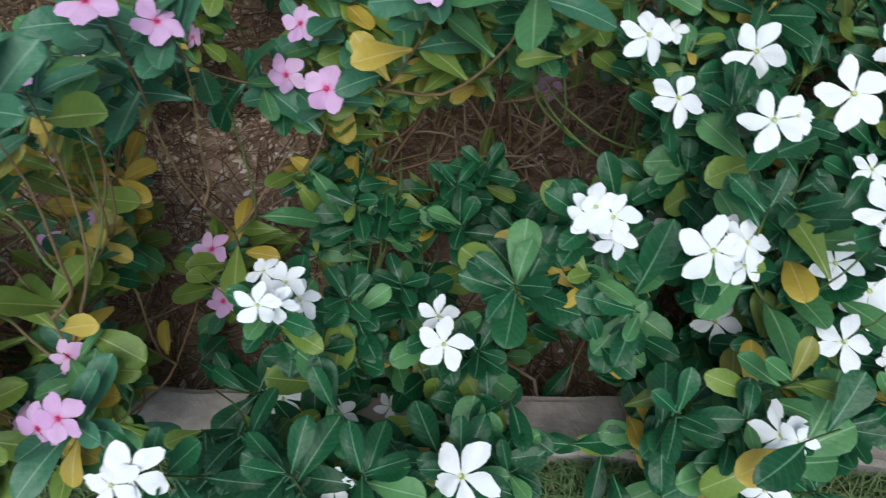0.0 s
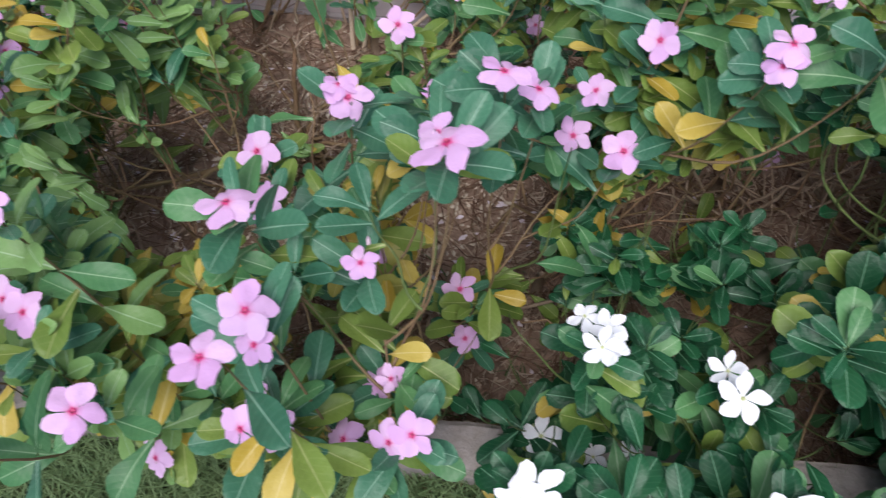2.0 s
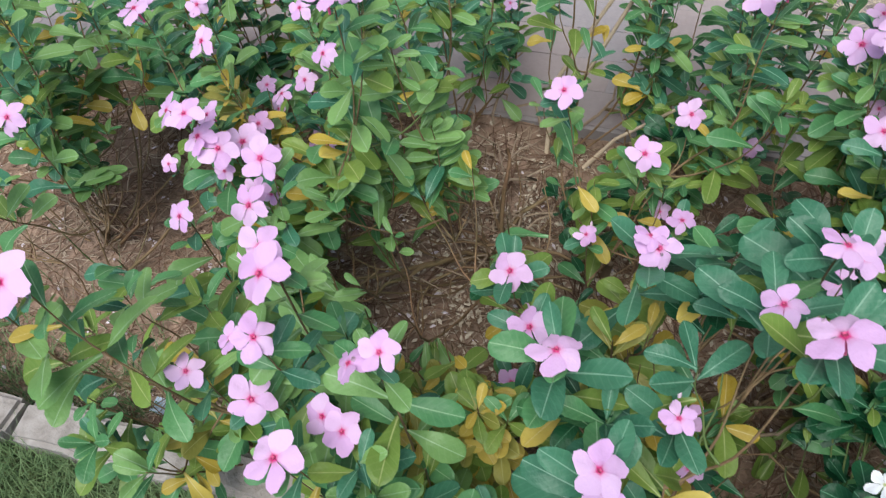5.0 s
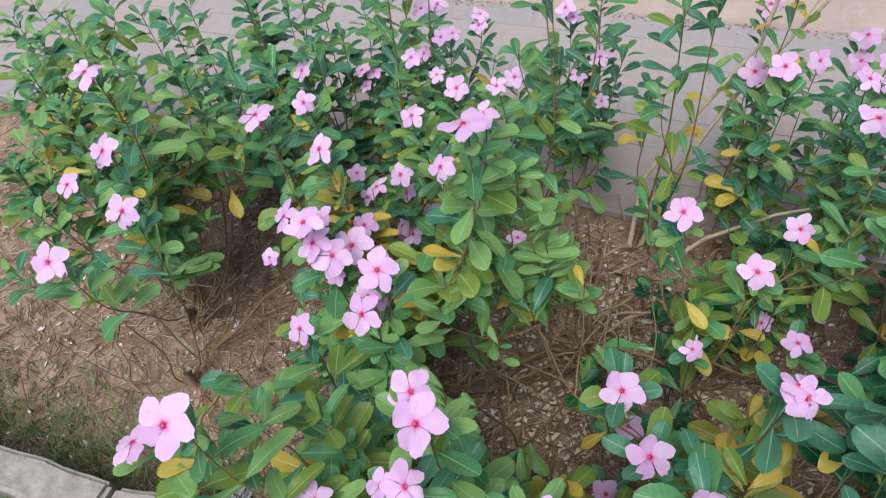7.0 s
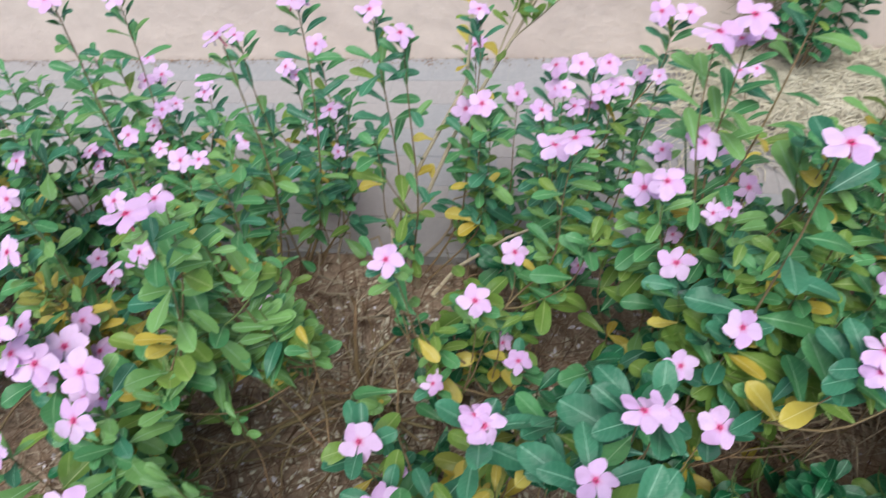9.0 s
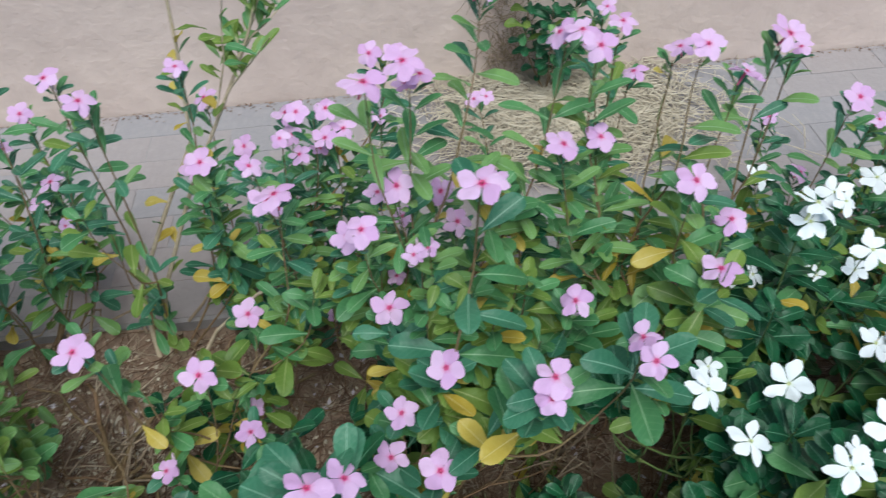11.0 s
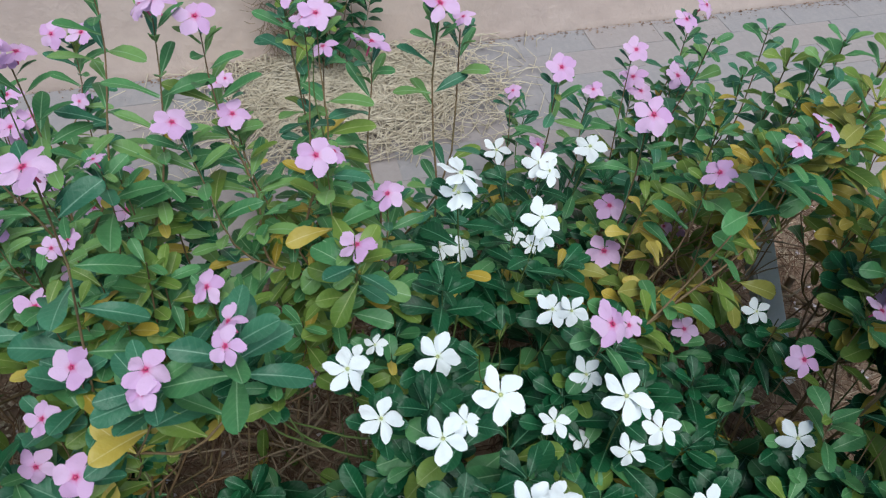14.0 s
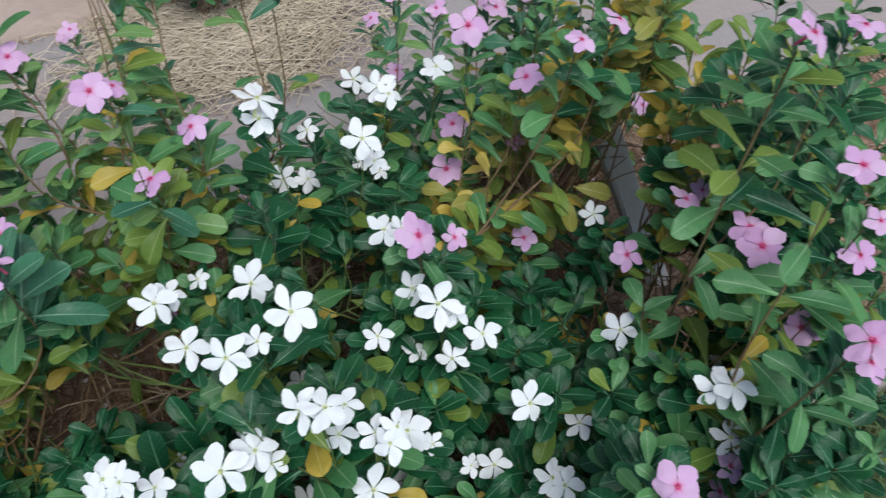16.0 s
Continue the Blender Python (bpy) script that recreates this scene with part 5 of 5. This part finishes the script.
periwinkle("pink", (-1.00, 1.02), [
           [(-0.962, 0.927, 0.275, 0.020)],
           [(-1.030, 0.981, 0.178, 0.017)],
           [(-0.935, 0.970, 0.225, 0.016)],
           [(-0.968, 0.977, 0.123, 0.019), (-0.941, 0.966, 0.119, 0.020)],
           [(-0.861, 1.077, 0.382, 0.022)],
           [(-0.912, 1.111, 0.377, 0.015)],
           [(-0.986, 0.983, 0.055, 0.020)],
           [(-1.048, 0.921, 0.440, 0.018)],
           [(-0.920, 0.944, 0.296, 0.020)],
           [(-1.067, 1.018, 0.198, 0.019)],
           [(-0.923, 1.020, 0.131, 0.019)],
           [(-0.950, 1.102, 0.413, 0.019)],
           [(-0.825, 0.866, 0.499, 0.017)]],
           [(-1.16, 0.92, 0.40, "mixed")])
periwinkle("pink", (-0.47, 0.64), [
           [(-0.314, 0.573, 0.520, 0.020), (-0.323, 0.581, 0.527, 0.015)],
           [(-0.480, 0.640, 0.333, 0.025)],
           [(-0.431, 0.554, 0.366, 0.023)],
           [(-0.477, 0.695, 0.145, 0.020)],
           [(-0.338, 0.594, 0.237, 0.020)],
           [(-0.486, 0.619, 0.075, 0.021)]],
           [(-0.48, 0.79, 0.35, "mixed"), (-0.27, 0.66, 0.45, "deep"), (-0.61, 0.70, 0.36, "mixed"), (-0.55, 0.73, 0.40, "pale"), (-0.50, 0.70, 0.36, "mixed"), (-0.34, 0.67, 0.30, "golden"), (-0.39, 0.58, 0.30, "golden"), (-0.29, 0.64, 0.39, "golden"), (-0.31, 0.57, 0.39, "golden"), (-0.45, 0.44, 0.38, "golden"), (-0.50, 0.40, 0.38, "golden")])
periwinkle("pink", (1.05, 0.98), [
           ],
           [(0.9, 0.78, 0.42, "pale"), (0.88, 0.73, 0.38, "mixed"), (0.91, 0.84, 0.50, "gold"), (0.90, 0.90, 0.38, "gold"), (0.91, 0.84, 0.38, "gold")])
periwinkle("pink", (1.10, 0.68), [
           ],
           [(0.95, 0.79, 0.52, "pale"), (1.02, 0.70, 0.55, "mixed"), (1.04, 0.86, 0.5, "mixed"), (1.09, 0.86, 0.46, "gold"), (1.13, 0.82, 0.5, "mixed"), (1.16, 0.77, 0.45, "mixed"), (1.06, 0.8, 0.42, "pale")])
periwinkle("pink", (0.97, 0.56), [
           ],
           [(0.90, 0.48, 0.38, "mixed"), (0.94, 0.64, 0.50, "mixed"), (0.99, 0.65, 0.52, "mixed"), (0.95, 0.59, 0.45, "mixed"), (0.98, 0.57, 0.45, "deep"), (0.92, 0.57, 0.40, "deep"), (0.95, 0.48, 0.40, "mixed"), (0.99, 0.60, 0.50, "mixed"), (0.98, 0.53, 0.42, "mixed"), (0.97, 0.72, 0.52, "pale")])
periwinkle("pink", (-1.62, 0.98), [
           ],
           [(-1.51, 0.83, 0.50, "mixed"), (-1.46, 0.91, 0.50, "mixed"), (-1.58, 0.92, 0.50, "mixed"), (-1.56, 0.80, 0.45, "mixed"), (-1.52, 0.95, 0.52, "mixed"), (-1.68, 0.96, 0.50, "mixed"), (-1.38, 0.89, 0.50, "mixed"), (-1.50, 0.74, 0.42, "mixed"), (-1.45, 0.82, 0.45, "mixed"), (-1.57, 0.85, 0.48, "mixed"), (-2.04, 1.15, 0.30, "mixed"), (-1.92, 1.12, 0.26, "mixed"), (-1.82, 1.20, 0.32, "mixed"), (-1.65, 1.12, 0.28, "mixed"), (-1.99, 1.05, 0.15, "mixed"), (-1.76, 1.05, 0.16, "mixed"), (-1.52, 1.05, 0.23, "mixed"), (-1.90, 1.15, 0.41, "mixed"), (-1.78, 1.12, 0.40, "mixed"), (-1.70, 1.18, 0.42, "mixed"), (-1.73, 1.10, 0.35, "mixed"), (-1.89, 1.10, 0.32, "mixed")])
periwinkle("pink", (-1.45, 1.12), [
           ],
           [(-1.21, 0.97, 0.48, "mixed"), (-1.35, 1.01, 0.50, "mixed"), (-1.34, 1.20, 0.41, "mixed"), (-1.25, 1.25, 0.43, "mixed"), (-1.31, 1.15, 0.32, "mixed"), (-1.39, 1.10, 0.29, "mixed"), (-1.37, 1.25, 0.45, "mixed"), (-1.35, 1.00, 0.24, "mixed"), (-1.54, 1.20, 0.32, "mixed"), (-1.39, 1.12, 0.30, "mixed"), (-1.34, 1.20, 0.35, "mixed"), (-1.55, 1.12, 0.42, "mixed"), (-1.48, 1.18, 0.43, "mixed"), (-1.33, 1.18, 0.45, "mixed")])
finish_plants()


# ---- the setting: wall, paving, bed, kerb, lawn ----
KERB_TURN = 0.07


def kerb_y(x):
    return 0.455 + KERB_TURN * (x + 0.15)


def sheet(name, x0, x1, y0, y1, nx, ny, height, material):
    verts, faces = [], grid_faces(ny, nx)
    for j in range(ny):
        for i in range(nx):
            x, s = x0 + (x1 - x0) * i / (nx - 1), j / (ny - 1)
            y = (y0(x) if callable(y0) else y0) * (1 - s) + (y1(x) if callable(y1) else y1) * s
            verts.append((x, y, height(x, y)))
    return new(name, mesh_of(name, verts, faces, material))


def soil_height(x, y):
    dip = -0.05 * math.exp(-((y - kerb_y(x) - 0.08) / 0.13) ** 2)
    return -0.018 + dip + 0.022 * noise.noise((x * 5, y * 5, 0)) + 0.012 * noise.noise((x * 17, y * 17, 3)) + 0.006 * noise.noise((x * 50, y * 50, 7))


rim = [(-120, -120, 0.03), (120, -120, 0.03), (120, 150, 0.03), (-120, 150, 0.03), (-6, -6, 0.03), (6, -6, 0.03), (6, 2.1, 0.03), (-6, 2.1, 0.03)]
tagged(new("ground", mesh_of("ground", rim, [(0, 1, 5, 4), (1, 2, 6, 5), (2, 3, 7, 6), (3, 0, 4, 7)], LAWN_SOIL)), "bare brown ground running to the horizon", "ground", kind="structure")
tagged(sheet("flower_bed", -6.0, 6.0, lambda x: kerb_y(x) - 0.02, 1.23, 520, 60, soil_height, SOIL), "brown crumbly garden soil with dry litter", "soil", kind="structure")
tagged(sheet("lawn", -6.0, 6.0, -6.0, lambda x: kerb_y(x) - 0.06, 120, 60, lambda x, y: 0.035 + 0.014 * noise.noise((x * 6, y * 6, 1)), LAWN_SOIL), "trodden soil under short green grass", "lawn", kind="structure")
me, m = box("wall", (-8.0, 1.94, -0.2), (8.0, 2.16, 2.7), PLASTER, 0.01)
wall = new("wall_north", me)
wall.matrix_world = m
tagged(wall, "pinkish beige plastered garden wall", "wall", kind="structure")
base_me, base_m = box("pavement", (-6.0, 1.225, -0.15), (6.0, 1.936, -0.0012), DUST, 0.0)
pavement = new("pavement", base_me)
pavement.matrix_world = base_m
tagged(pavement, "narrow walkway of grey and pink concrete pavers", "pavement", kind="structure")

kerb = tagged(new("kerb"), "rough grey concrete kerb edging the flower bed", "kerb", kind="structure")


def kerb_stone(length):
    rng = random.Random(5)
    bm = bmesh.new()
    bmesh.ops.create_cube(bm, size=1.0)
    bmesh.ops.scale(bm, vec=(length, 0.066, 0.24), verts=bm.verts)
    bmesh.ops.bevel(bm, geom=bm.edges[:], offset=0.008, segments=2, affect="EDGES")
    bmesh.ops.subdivide_edges(bm, edges=[e for e in bm.edges if e.calc_length() > 0.3], cuts=24, use_grid_fill=True)
    for v in bm.verts:
        v.co += Vector((0, noise.noise((v.co.x * 14, v.co.y * 20, 2)), noise.noise((v.co.x * 14, v.co.y * 20, 9)))) * 0.007
    me = bpy.data.meshes.new("kerb_stone")
    bm.to_mesh(me)
    bm.free()
    me.materials.append(CONCRETE)
    return me


stone_me = kerb_stone(0.79)
for k in range(15):
    x = -5.6 + 0.8 * k
    part("kerb_stone", stone_me, kerb, Matrix.Translation((x, kerb_y(x) - 0.033, -0.03)) @ Matrix.Rotation(math.atan(KERB_TURN), 4, "Z") @ Matrix.Rotation(math.pi * (k % 2), 4, "Z"))


def scatter(name, count, area, make, material, label, category, seed):
    """Many small loose bits as one object."""
    rng = random.Random(seed)
    verts, faces = [], []
    for _ in range(count):
        v, f = make(rng, *area(rng))
        o = len(verts)
        verts += v
        faces += [tuple(o + i for i in q) for q in f]
    return tagged(new(name, mesh_of(name, verts, faces, material)), label, category, kind="stuff")


def blade(rng, x, y, z):
    h, q = rng.uniform(0.03, 0.09), rng.uniform(0, 6.28)
    dx, dy = math.cos(q), math.sin(q)
    bend = rng.uniform(0.2, 1.2) * h
    w = 0.0014
    v = []
    for s in (0, 0.5, 1):
        c = Vector((x + dx * bend * s * s, y + dy * bend * s * s, z + h * s * (1 - 0.3 * s)))
        v += [c + Vector((-dy, dx, 0)) * w * (1.05 - s), c - Vector((-dy, dx, 0)) * w * (1.05 - s)]
    return v, [(0, 1, 3, 2), (2, 3, 5, 4)]


def stalk(rng, x, y, z, lo=0.02, hi=0.08, thick=0.0009):
    q, l = rng.uniform(0, 6.28), rng.uniform(lo, hi)
    d = Vector((math.cos(q), math.sin(q), rng.uniform(-0.05, 0.12))) * l
    mid = Vector((rng.uniform(-1, 1), rng.uniform(-1, 1), 0.3)) * l * 0.2
    p = Vector((x, y, z + 0.003))
    return tube_between([p - d * 0.5, p + mid, p + d * 0.5], [thick, thick, thick * 0.6], 4)


def flake(rng, x, y, z, lo=0.004, hi=0.011):
    s, q = rng.uniform(lo, hi), rng.uniform(0, 6.28)
    a, b = Vector((math.cos(q), math.sin(q), rng.uniform(-0.2, 0.3))) * s, Vector((-math.sin(q), math.cos(q), rng.uniform(-0.2, 0.3))) * s * 0.55
    p = Vector((x, y, z + 0.005))
    up = Vector((0, 0, s * 0.25))
    return [p - a, p - b * 0.9 + a * 0.1, p + a, p + b + a * 0.05, p + up], [(0, 1, 4), (1, 2, 4), (2, 3, 4), (3, 0, 4)]


def on_bed(rng):
    x = rng.gauss(-0.15, 1.5)
    y = rng.uniform(kerb_y(x) + 0.01, 1.2)
    return x, y, soil_height(x, y)


def on_lawn(rng):
    x = rng.gauss(-0.3, 1.0)
    y = kerb_y(x) - 0.062 - abs(rng.gauss(0, 0.26))
    return x, y, 0.03


def by_wall(rng):
    x = rng.gauss(0.33, 0.16)
    y = min(1.92, max(1.5, rng.gauss(1.76, 0.11)))
    return x, y, rng.uniform(0, 0.025)


def wall_foot(rng):
    return rng.uniform(-2.2, 2.2), 1.936 - abs(rng.gauss(0, 0.016)), -0.003


scatter("grass", 42000, on_lawn, blade, GRASS, "short green grass along the kerb", "grass", 11)
def weed_spot(rng):
    x = rng.uniform(-1.9, -1.1) if rng.random() < 0.6 else rng.uniform(-1.9, 1.5)
    y = kerb_y(x) + abs(rng.gauss(0, 0.1))
    return x, y, soil_height(x, y) - 0.004


scatter("bed_grass", 2200, weed_spot, blade, GRASS, "thin weedy grass on the soil by the kerb", "grass", 17)
scatter("soil_litter", 6500, on_bed, lambda r, x, y, z: stalk(r, x, y, z, 0.015, 0.11), LITTER, "dry stalks and twigs on the soil", "litter", 12)
scatter("soil_flakes", 3600, on_bed, lambda r, x, y, z: flake(r, x, y, z, 0.002, 0.007), LITTER, "dry leaf scraps on the soil", "litter", 13)
def clod(rng, x, y, z):
    s, q = rng.uniform(0.002, 0.0065), rng.uniform(0, 6.28)
    v = []
    for k in range(5):
        r = s * rng.uniform(0.7, 1.2)
        v.append(Vector((x + math.cos(q + k * 1.257) * r, y + math.sin(q + k * 1.257) * r, z + rng.uniform(-0.001, 0.001))))
    v.append(Vector((x + rng.uniform(-0.3, 0.3) * s, y + rng.uniform(-0.3, 0.3) * s, z + s * rng.uniform(0.5, 1.0))))
    return v, [(k, (k + 1) % 5, 5) for k in range(5)]


scatter("soil_clods", 9000, on_bed, clod, SOIL, "small crumbs and clods of brown soil", "soil", 18)
scatter("brown_twigs", 6000, on_bed, lambda r, x, y, z: stalk(r, x, y, z + abs(r.gauss(0, 0.012)), 0.02, 0.14, 0.0011), WASTE, "thin brown twigs and stem bits on the soil", "litter", 19)
def by_hub(rng):
    x, y = rng.gauss(-0.52, 0.16), min(1.2, rng.gauss(0.86, 0.14))
    return x, y, soil_height(x, y)


scatter("dry_petals", 1700, by_hub, lambda r, x, y, z: flake(r, x, y, z, 0.003, 0.008), STRAW, "dry cream petals strewn between bare stems", "petals", 22)
scatter("fallen_petals", 1300, on_bed, lambda r, x, y, z: flake(r, x, y, z, 0.004, 0.01), FALLEN, "withered white and lilac petals on the soil", "petals", 14)
scatter("straw_pile", 4200, by_wall, lambda r, x, y, z: stalk(r, x, y, z, 0.04, 0.13, 0.0012), STRAW, "heap of dry pale straw by the wall", "straw", 15)
scatter("wall_foot_litter", 1500, wall_foot, lambda r, x, y, z: flake(r, x, y, z, 0.0012, 0.005), WASTE, "dust and leaf scraps along the wall's foot", "litter", 16)


def bare_stalk(line, sprigs, label, tuft=0):
    """A tall, nearly leafless stem with a few thin sprigs."""
    rng = random.Random(int(line[0][0] * 1000))
    foot = Vector(line[0])
    stalk_thing = tagged(new("bare_stalk"), label, "plant stem")
    stalk_thing.location = foot
    pts = [Vector(p) - foot for p in line]
    v, f = tube_between(pts, [0.0046 - 0.0028 * i / (len(pts) - 1) for i in range(len(pts))], 7)
    part("stem", mesh_of("stem", v, f, STEM_TAN), stalk_thing)
    for _ in range(sprigs):
        i = rng.randrange(1, len(pts) - 1)
        p = pts[i].lerp(pts[i + 1], rng.random())
        way = Vector((rng.uniform(-1, 1), rng.uniform(-1, 1), rng.uniform(0.1, 0.8))).normalized()
        part("leaf", rng.choice(LEAF_MESH[rng.choice(("green", "pale", "pale", "yellow"))]), stalk_thing, facing(p, way, Vector((0, 0, 1)), rng.uniform(0.03, 0.045)))
    for _ in range(tuft):
        start = pts[-2].lerp(pts[-3], rng.random())
        top = pts[-1] + Vector((rng.gauss(0, 0.03), rng.gauss(0, 0.03), rng.uniform(-0.09, 0.04)))
        line = [start.lerp(top, k / 4) + Vector((rng.gauss(0, 0.004), rng.gauss(0, 0.004), 0)) for k in range(5)]
        v, f = tube_between(line, [0.0018, 0.0016, 0.0014, 0.0012, 0.0008], 5)
        part("sprig", mesh_of("sprig", v, f, STEM_TAN), stalk_thing)
        for k in range(9):
            p = line[1].lerp(line[4], 0.1 + k / 13)
            way = Vector((rng.uniform(-1, 1), rng.uniform(-1, 1), rng.uniform(0.4, 1.4))).normalized()
            part("leaf", rng.choice(LEAF_MESH[rng.choice(("bright", "pale", "green", "pale"))][BROAD:]), stalk_thing, facing(p, way, Vector((0, -0.5, 1)), rng.uniform(0.028, 0.044)))
    return stalk_thing


bare_stalk([(-0.58, 1.165, -0.03), (-0.57, 1.2, 0.13), (-0.5, 1.25, 0.25), (-0.42, 1.29, 0.38), (-0.395, 1.3, 0.55), (-0.375, 1.3, 0.72), (-0.37, 1.3, 0.95)], 16, "tall tan stem with sparse leaves beside the walkway")
bare_stalk([(-0.56, 1.17, -0.03), (-0.53, 1.2, 0.12), (-0.44, 1.26, 0.3), (-0.365, 1.29, 0.42), (-0.3, 1.3, 0.53), (-0.255, 1.31, 0.62)], 5, "branching dry tan stem with a tuft of small leaves", 6)
bare_stalk([(-0.5, 1.15, -0.03), (-0.44, 1.13, 0.08), (-0.34, 1.1, 0.2), (-0.22, 1.06, 0.31)], 4, "slanting bare tan stem")


def creeper_spot(rng):
    q = rng.random()
    return 0.17 + rng.gauss(0, 0.035) + 0.05 * (1 - q), 1.925, 0.02 + q * 0.5


def cling(rng, x, y, z):
    l, a = rng.uniform(0.02, 0.07), rng.uniform(0, 6.28)
    d = Vector((math.cos(a) * l, -abs(rng.gauss(0, 0.008)), math.sin(a) * l))
    p = Vector((x, y, z))
    return tube_between([p, p + d * 0.5 + Vector((0, -0.006, 0)), p + d], [0.0011, 0.001, 0.0006], 4)


scatter("dry_creeper", 420, creeper_spot, cling, STEM_DRY, "withered brown creeper clinging to the wall", "creeper", 21)

def withered_bush(base, count, reach, height, label, seed, limbs=()):
    """Bare tan branches that leave one foot and fork."""
    rng = random.Random(seed)
    bush = tagged(new("withered_bush"), label, "dry branches")
    bush.location = base
    for k in range(count + len(limbs)):
        q, far = 6.28 * k / count + rng.uniform(-0.4, 0.4), reach * rng.uniform(0.6, 1.1)
        end = Vector((math.cos(q) * far, math.sin(q) * far * 0.8, height * rng.uniform(0.3, 1.0)))
        stout = k >= count
        if stout:
            end = Vector(limbs[k - count])
        line = []
        for i in range(8):
            s = i / 7
            line.append(end * s + Vector((rng.gauss(0, 0.006), rng.gauss(0, 0.006), 0.25 * height * math.sin(3.14 * s) - 0.01)))
        v, f = tube_between(line, [0.0052 - 0.0024 * i / 7 if stout else 0.0032 - 0.0022 * i / 7 for i in range(8)])
        limb = part("branch", mesh_of("branch", v, f, STEM_RED if stout else rng.choice((STEM_DRY, STEM_DRY, STEM_RED))), bush)
        for _ in range(3):
            i = rng.randint(2, 6)
            way = Vector((rng.gauss(0, 0.06), rng.gauss(0, 0.06), rng.uniform(0.0, 0.09)))
            twig = [line[i] + way * s + Vector((0, 0, -0.03 * s * s)) for s in (0, 0.33, 0.66, 1)]
            v, f = tube_between(twig, [0.0019, 0.0016, 0.0012, 0.0007], 5)
            part("twig", mesh_of("twig", v, f, STEM_DRY), limb)
    return bush


withered_bush((0.26, 0.93, -0.01), 11, 0.17, 0.2, "withered bare tan branches low over the soil", 31)
withered_bush((-0.6, 0.9, -0.01), 9, 0.2, 0.12, "low bare brown branches spreading over littered soil", 32, [(-0.35, -0.31, 0.12), (-0.16, -0.2, 0.09), (0.15, -0.09, 0.06), (0.17, -0.04, 0.08), (0.08, 0.12, 0.07), (0.02, 0.08, 0.2)])
withered_bush((0.74, 0.93, -0.01), 9, 0.14, 0.3, "withered bare brown branches beside the grey post", 33)
withered_bush((0.10, 0.86, -0.01), 10, 0.15, 0.16, "fan of bare tan branches under the leaves", 35)
withered_bush((-1.4, 0.78, -0.01), 8, 0.17, 0.15, "tangle of bare brown branches above dry soil", 34)

# a small bush at the wall's foot
bush = tagged(new("wall_shrub"), "small dark green shrub against the wall", "shrub")
bush.location = (0.3, 1.86, 0.0)
bush_rng, bush_leaves = random.Random(8), []
for k in range(7):
    tip = Vector((bush_rng.uniform(-0.08, 0.12), bush_rng.uniform(-0.06, 0.03), bush_rng.uniform(0.2, 0.42)))
    add_shoot(bush_leaves, bush, Vector((0, 0, 0)), tip, bush_rng, "deep", 0.6, 0.04, 0.02, STEM_RED)
set_leaves(bush, bush_leaves)

# an old post among the plants
post = tagged(new("post"), "short weathered grey concrete post standing in the soil", "post")
post.matrix_world = pose(0.972, 0.82, -0.05, -20, -18, 0)
bm = bmesh.new()
bmesh.ops.create_cube(bm, size=1.0)
bmesh.ops.scale(bm, vec=(0.041, 0.04, 0.36), verts=bm.verts)
bmesh.ops.bevel(bm, geom=bm.edges[:], offset=0.005, segments=2, affect="EDGES")
bmesh.ops.translate(bm, vec=(0, 0, 0.18), verts=bm.verts)
me = bpy.data.meshes.new("shaft")
bm.to_mesh(me)
bm.free()
me.materials.append(POST)
part("shaft", me, post)

# a crumpled scrap of wrapper
v, f = [], grid_faces(5, 6)
for j in range(5):
    for i in range(6):
        v.append((i * 0.008 - 0.02, j * 0.007 - 0.014, 0.006 + 0.008 * noise.noise((i * 0.9, j * 0.9, 5))))
scrap = tagged(new("wrapper_scrap", mesh_of("wrapper_scrap", v, f, PAPER)), "crumpled blue and white wrapper scrap on the soil", "litter")
scrap.location = (-1.083, 0.472, soil_height(-1.083, 0.472) + 0.004)

# ---- the pavers of the walkway ----
pv_me, _ = box("paver", (0, 0, 0), (0.1994, 0.0994, 0.05), PAVER, 0.001)
rng = random.Random(3)
for j in range(7):
    for i in range(33):
        x = -4.1 + 0.2 * i + (0.1 if j % 2 else 0.0)
        y = 1.285 + 0.1 * j
        part("paver", pv_me, pavement, base_m.inverted() @ Matrix.Translation((x, y, -0.025 + rng.uniform(-0.0008, 0.0008))) @ Matrix.Rotation(rng.uniform(-0.008, 0.008), 4, "Z"))
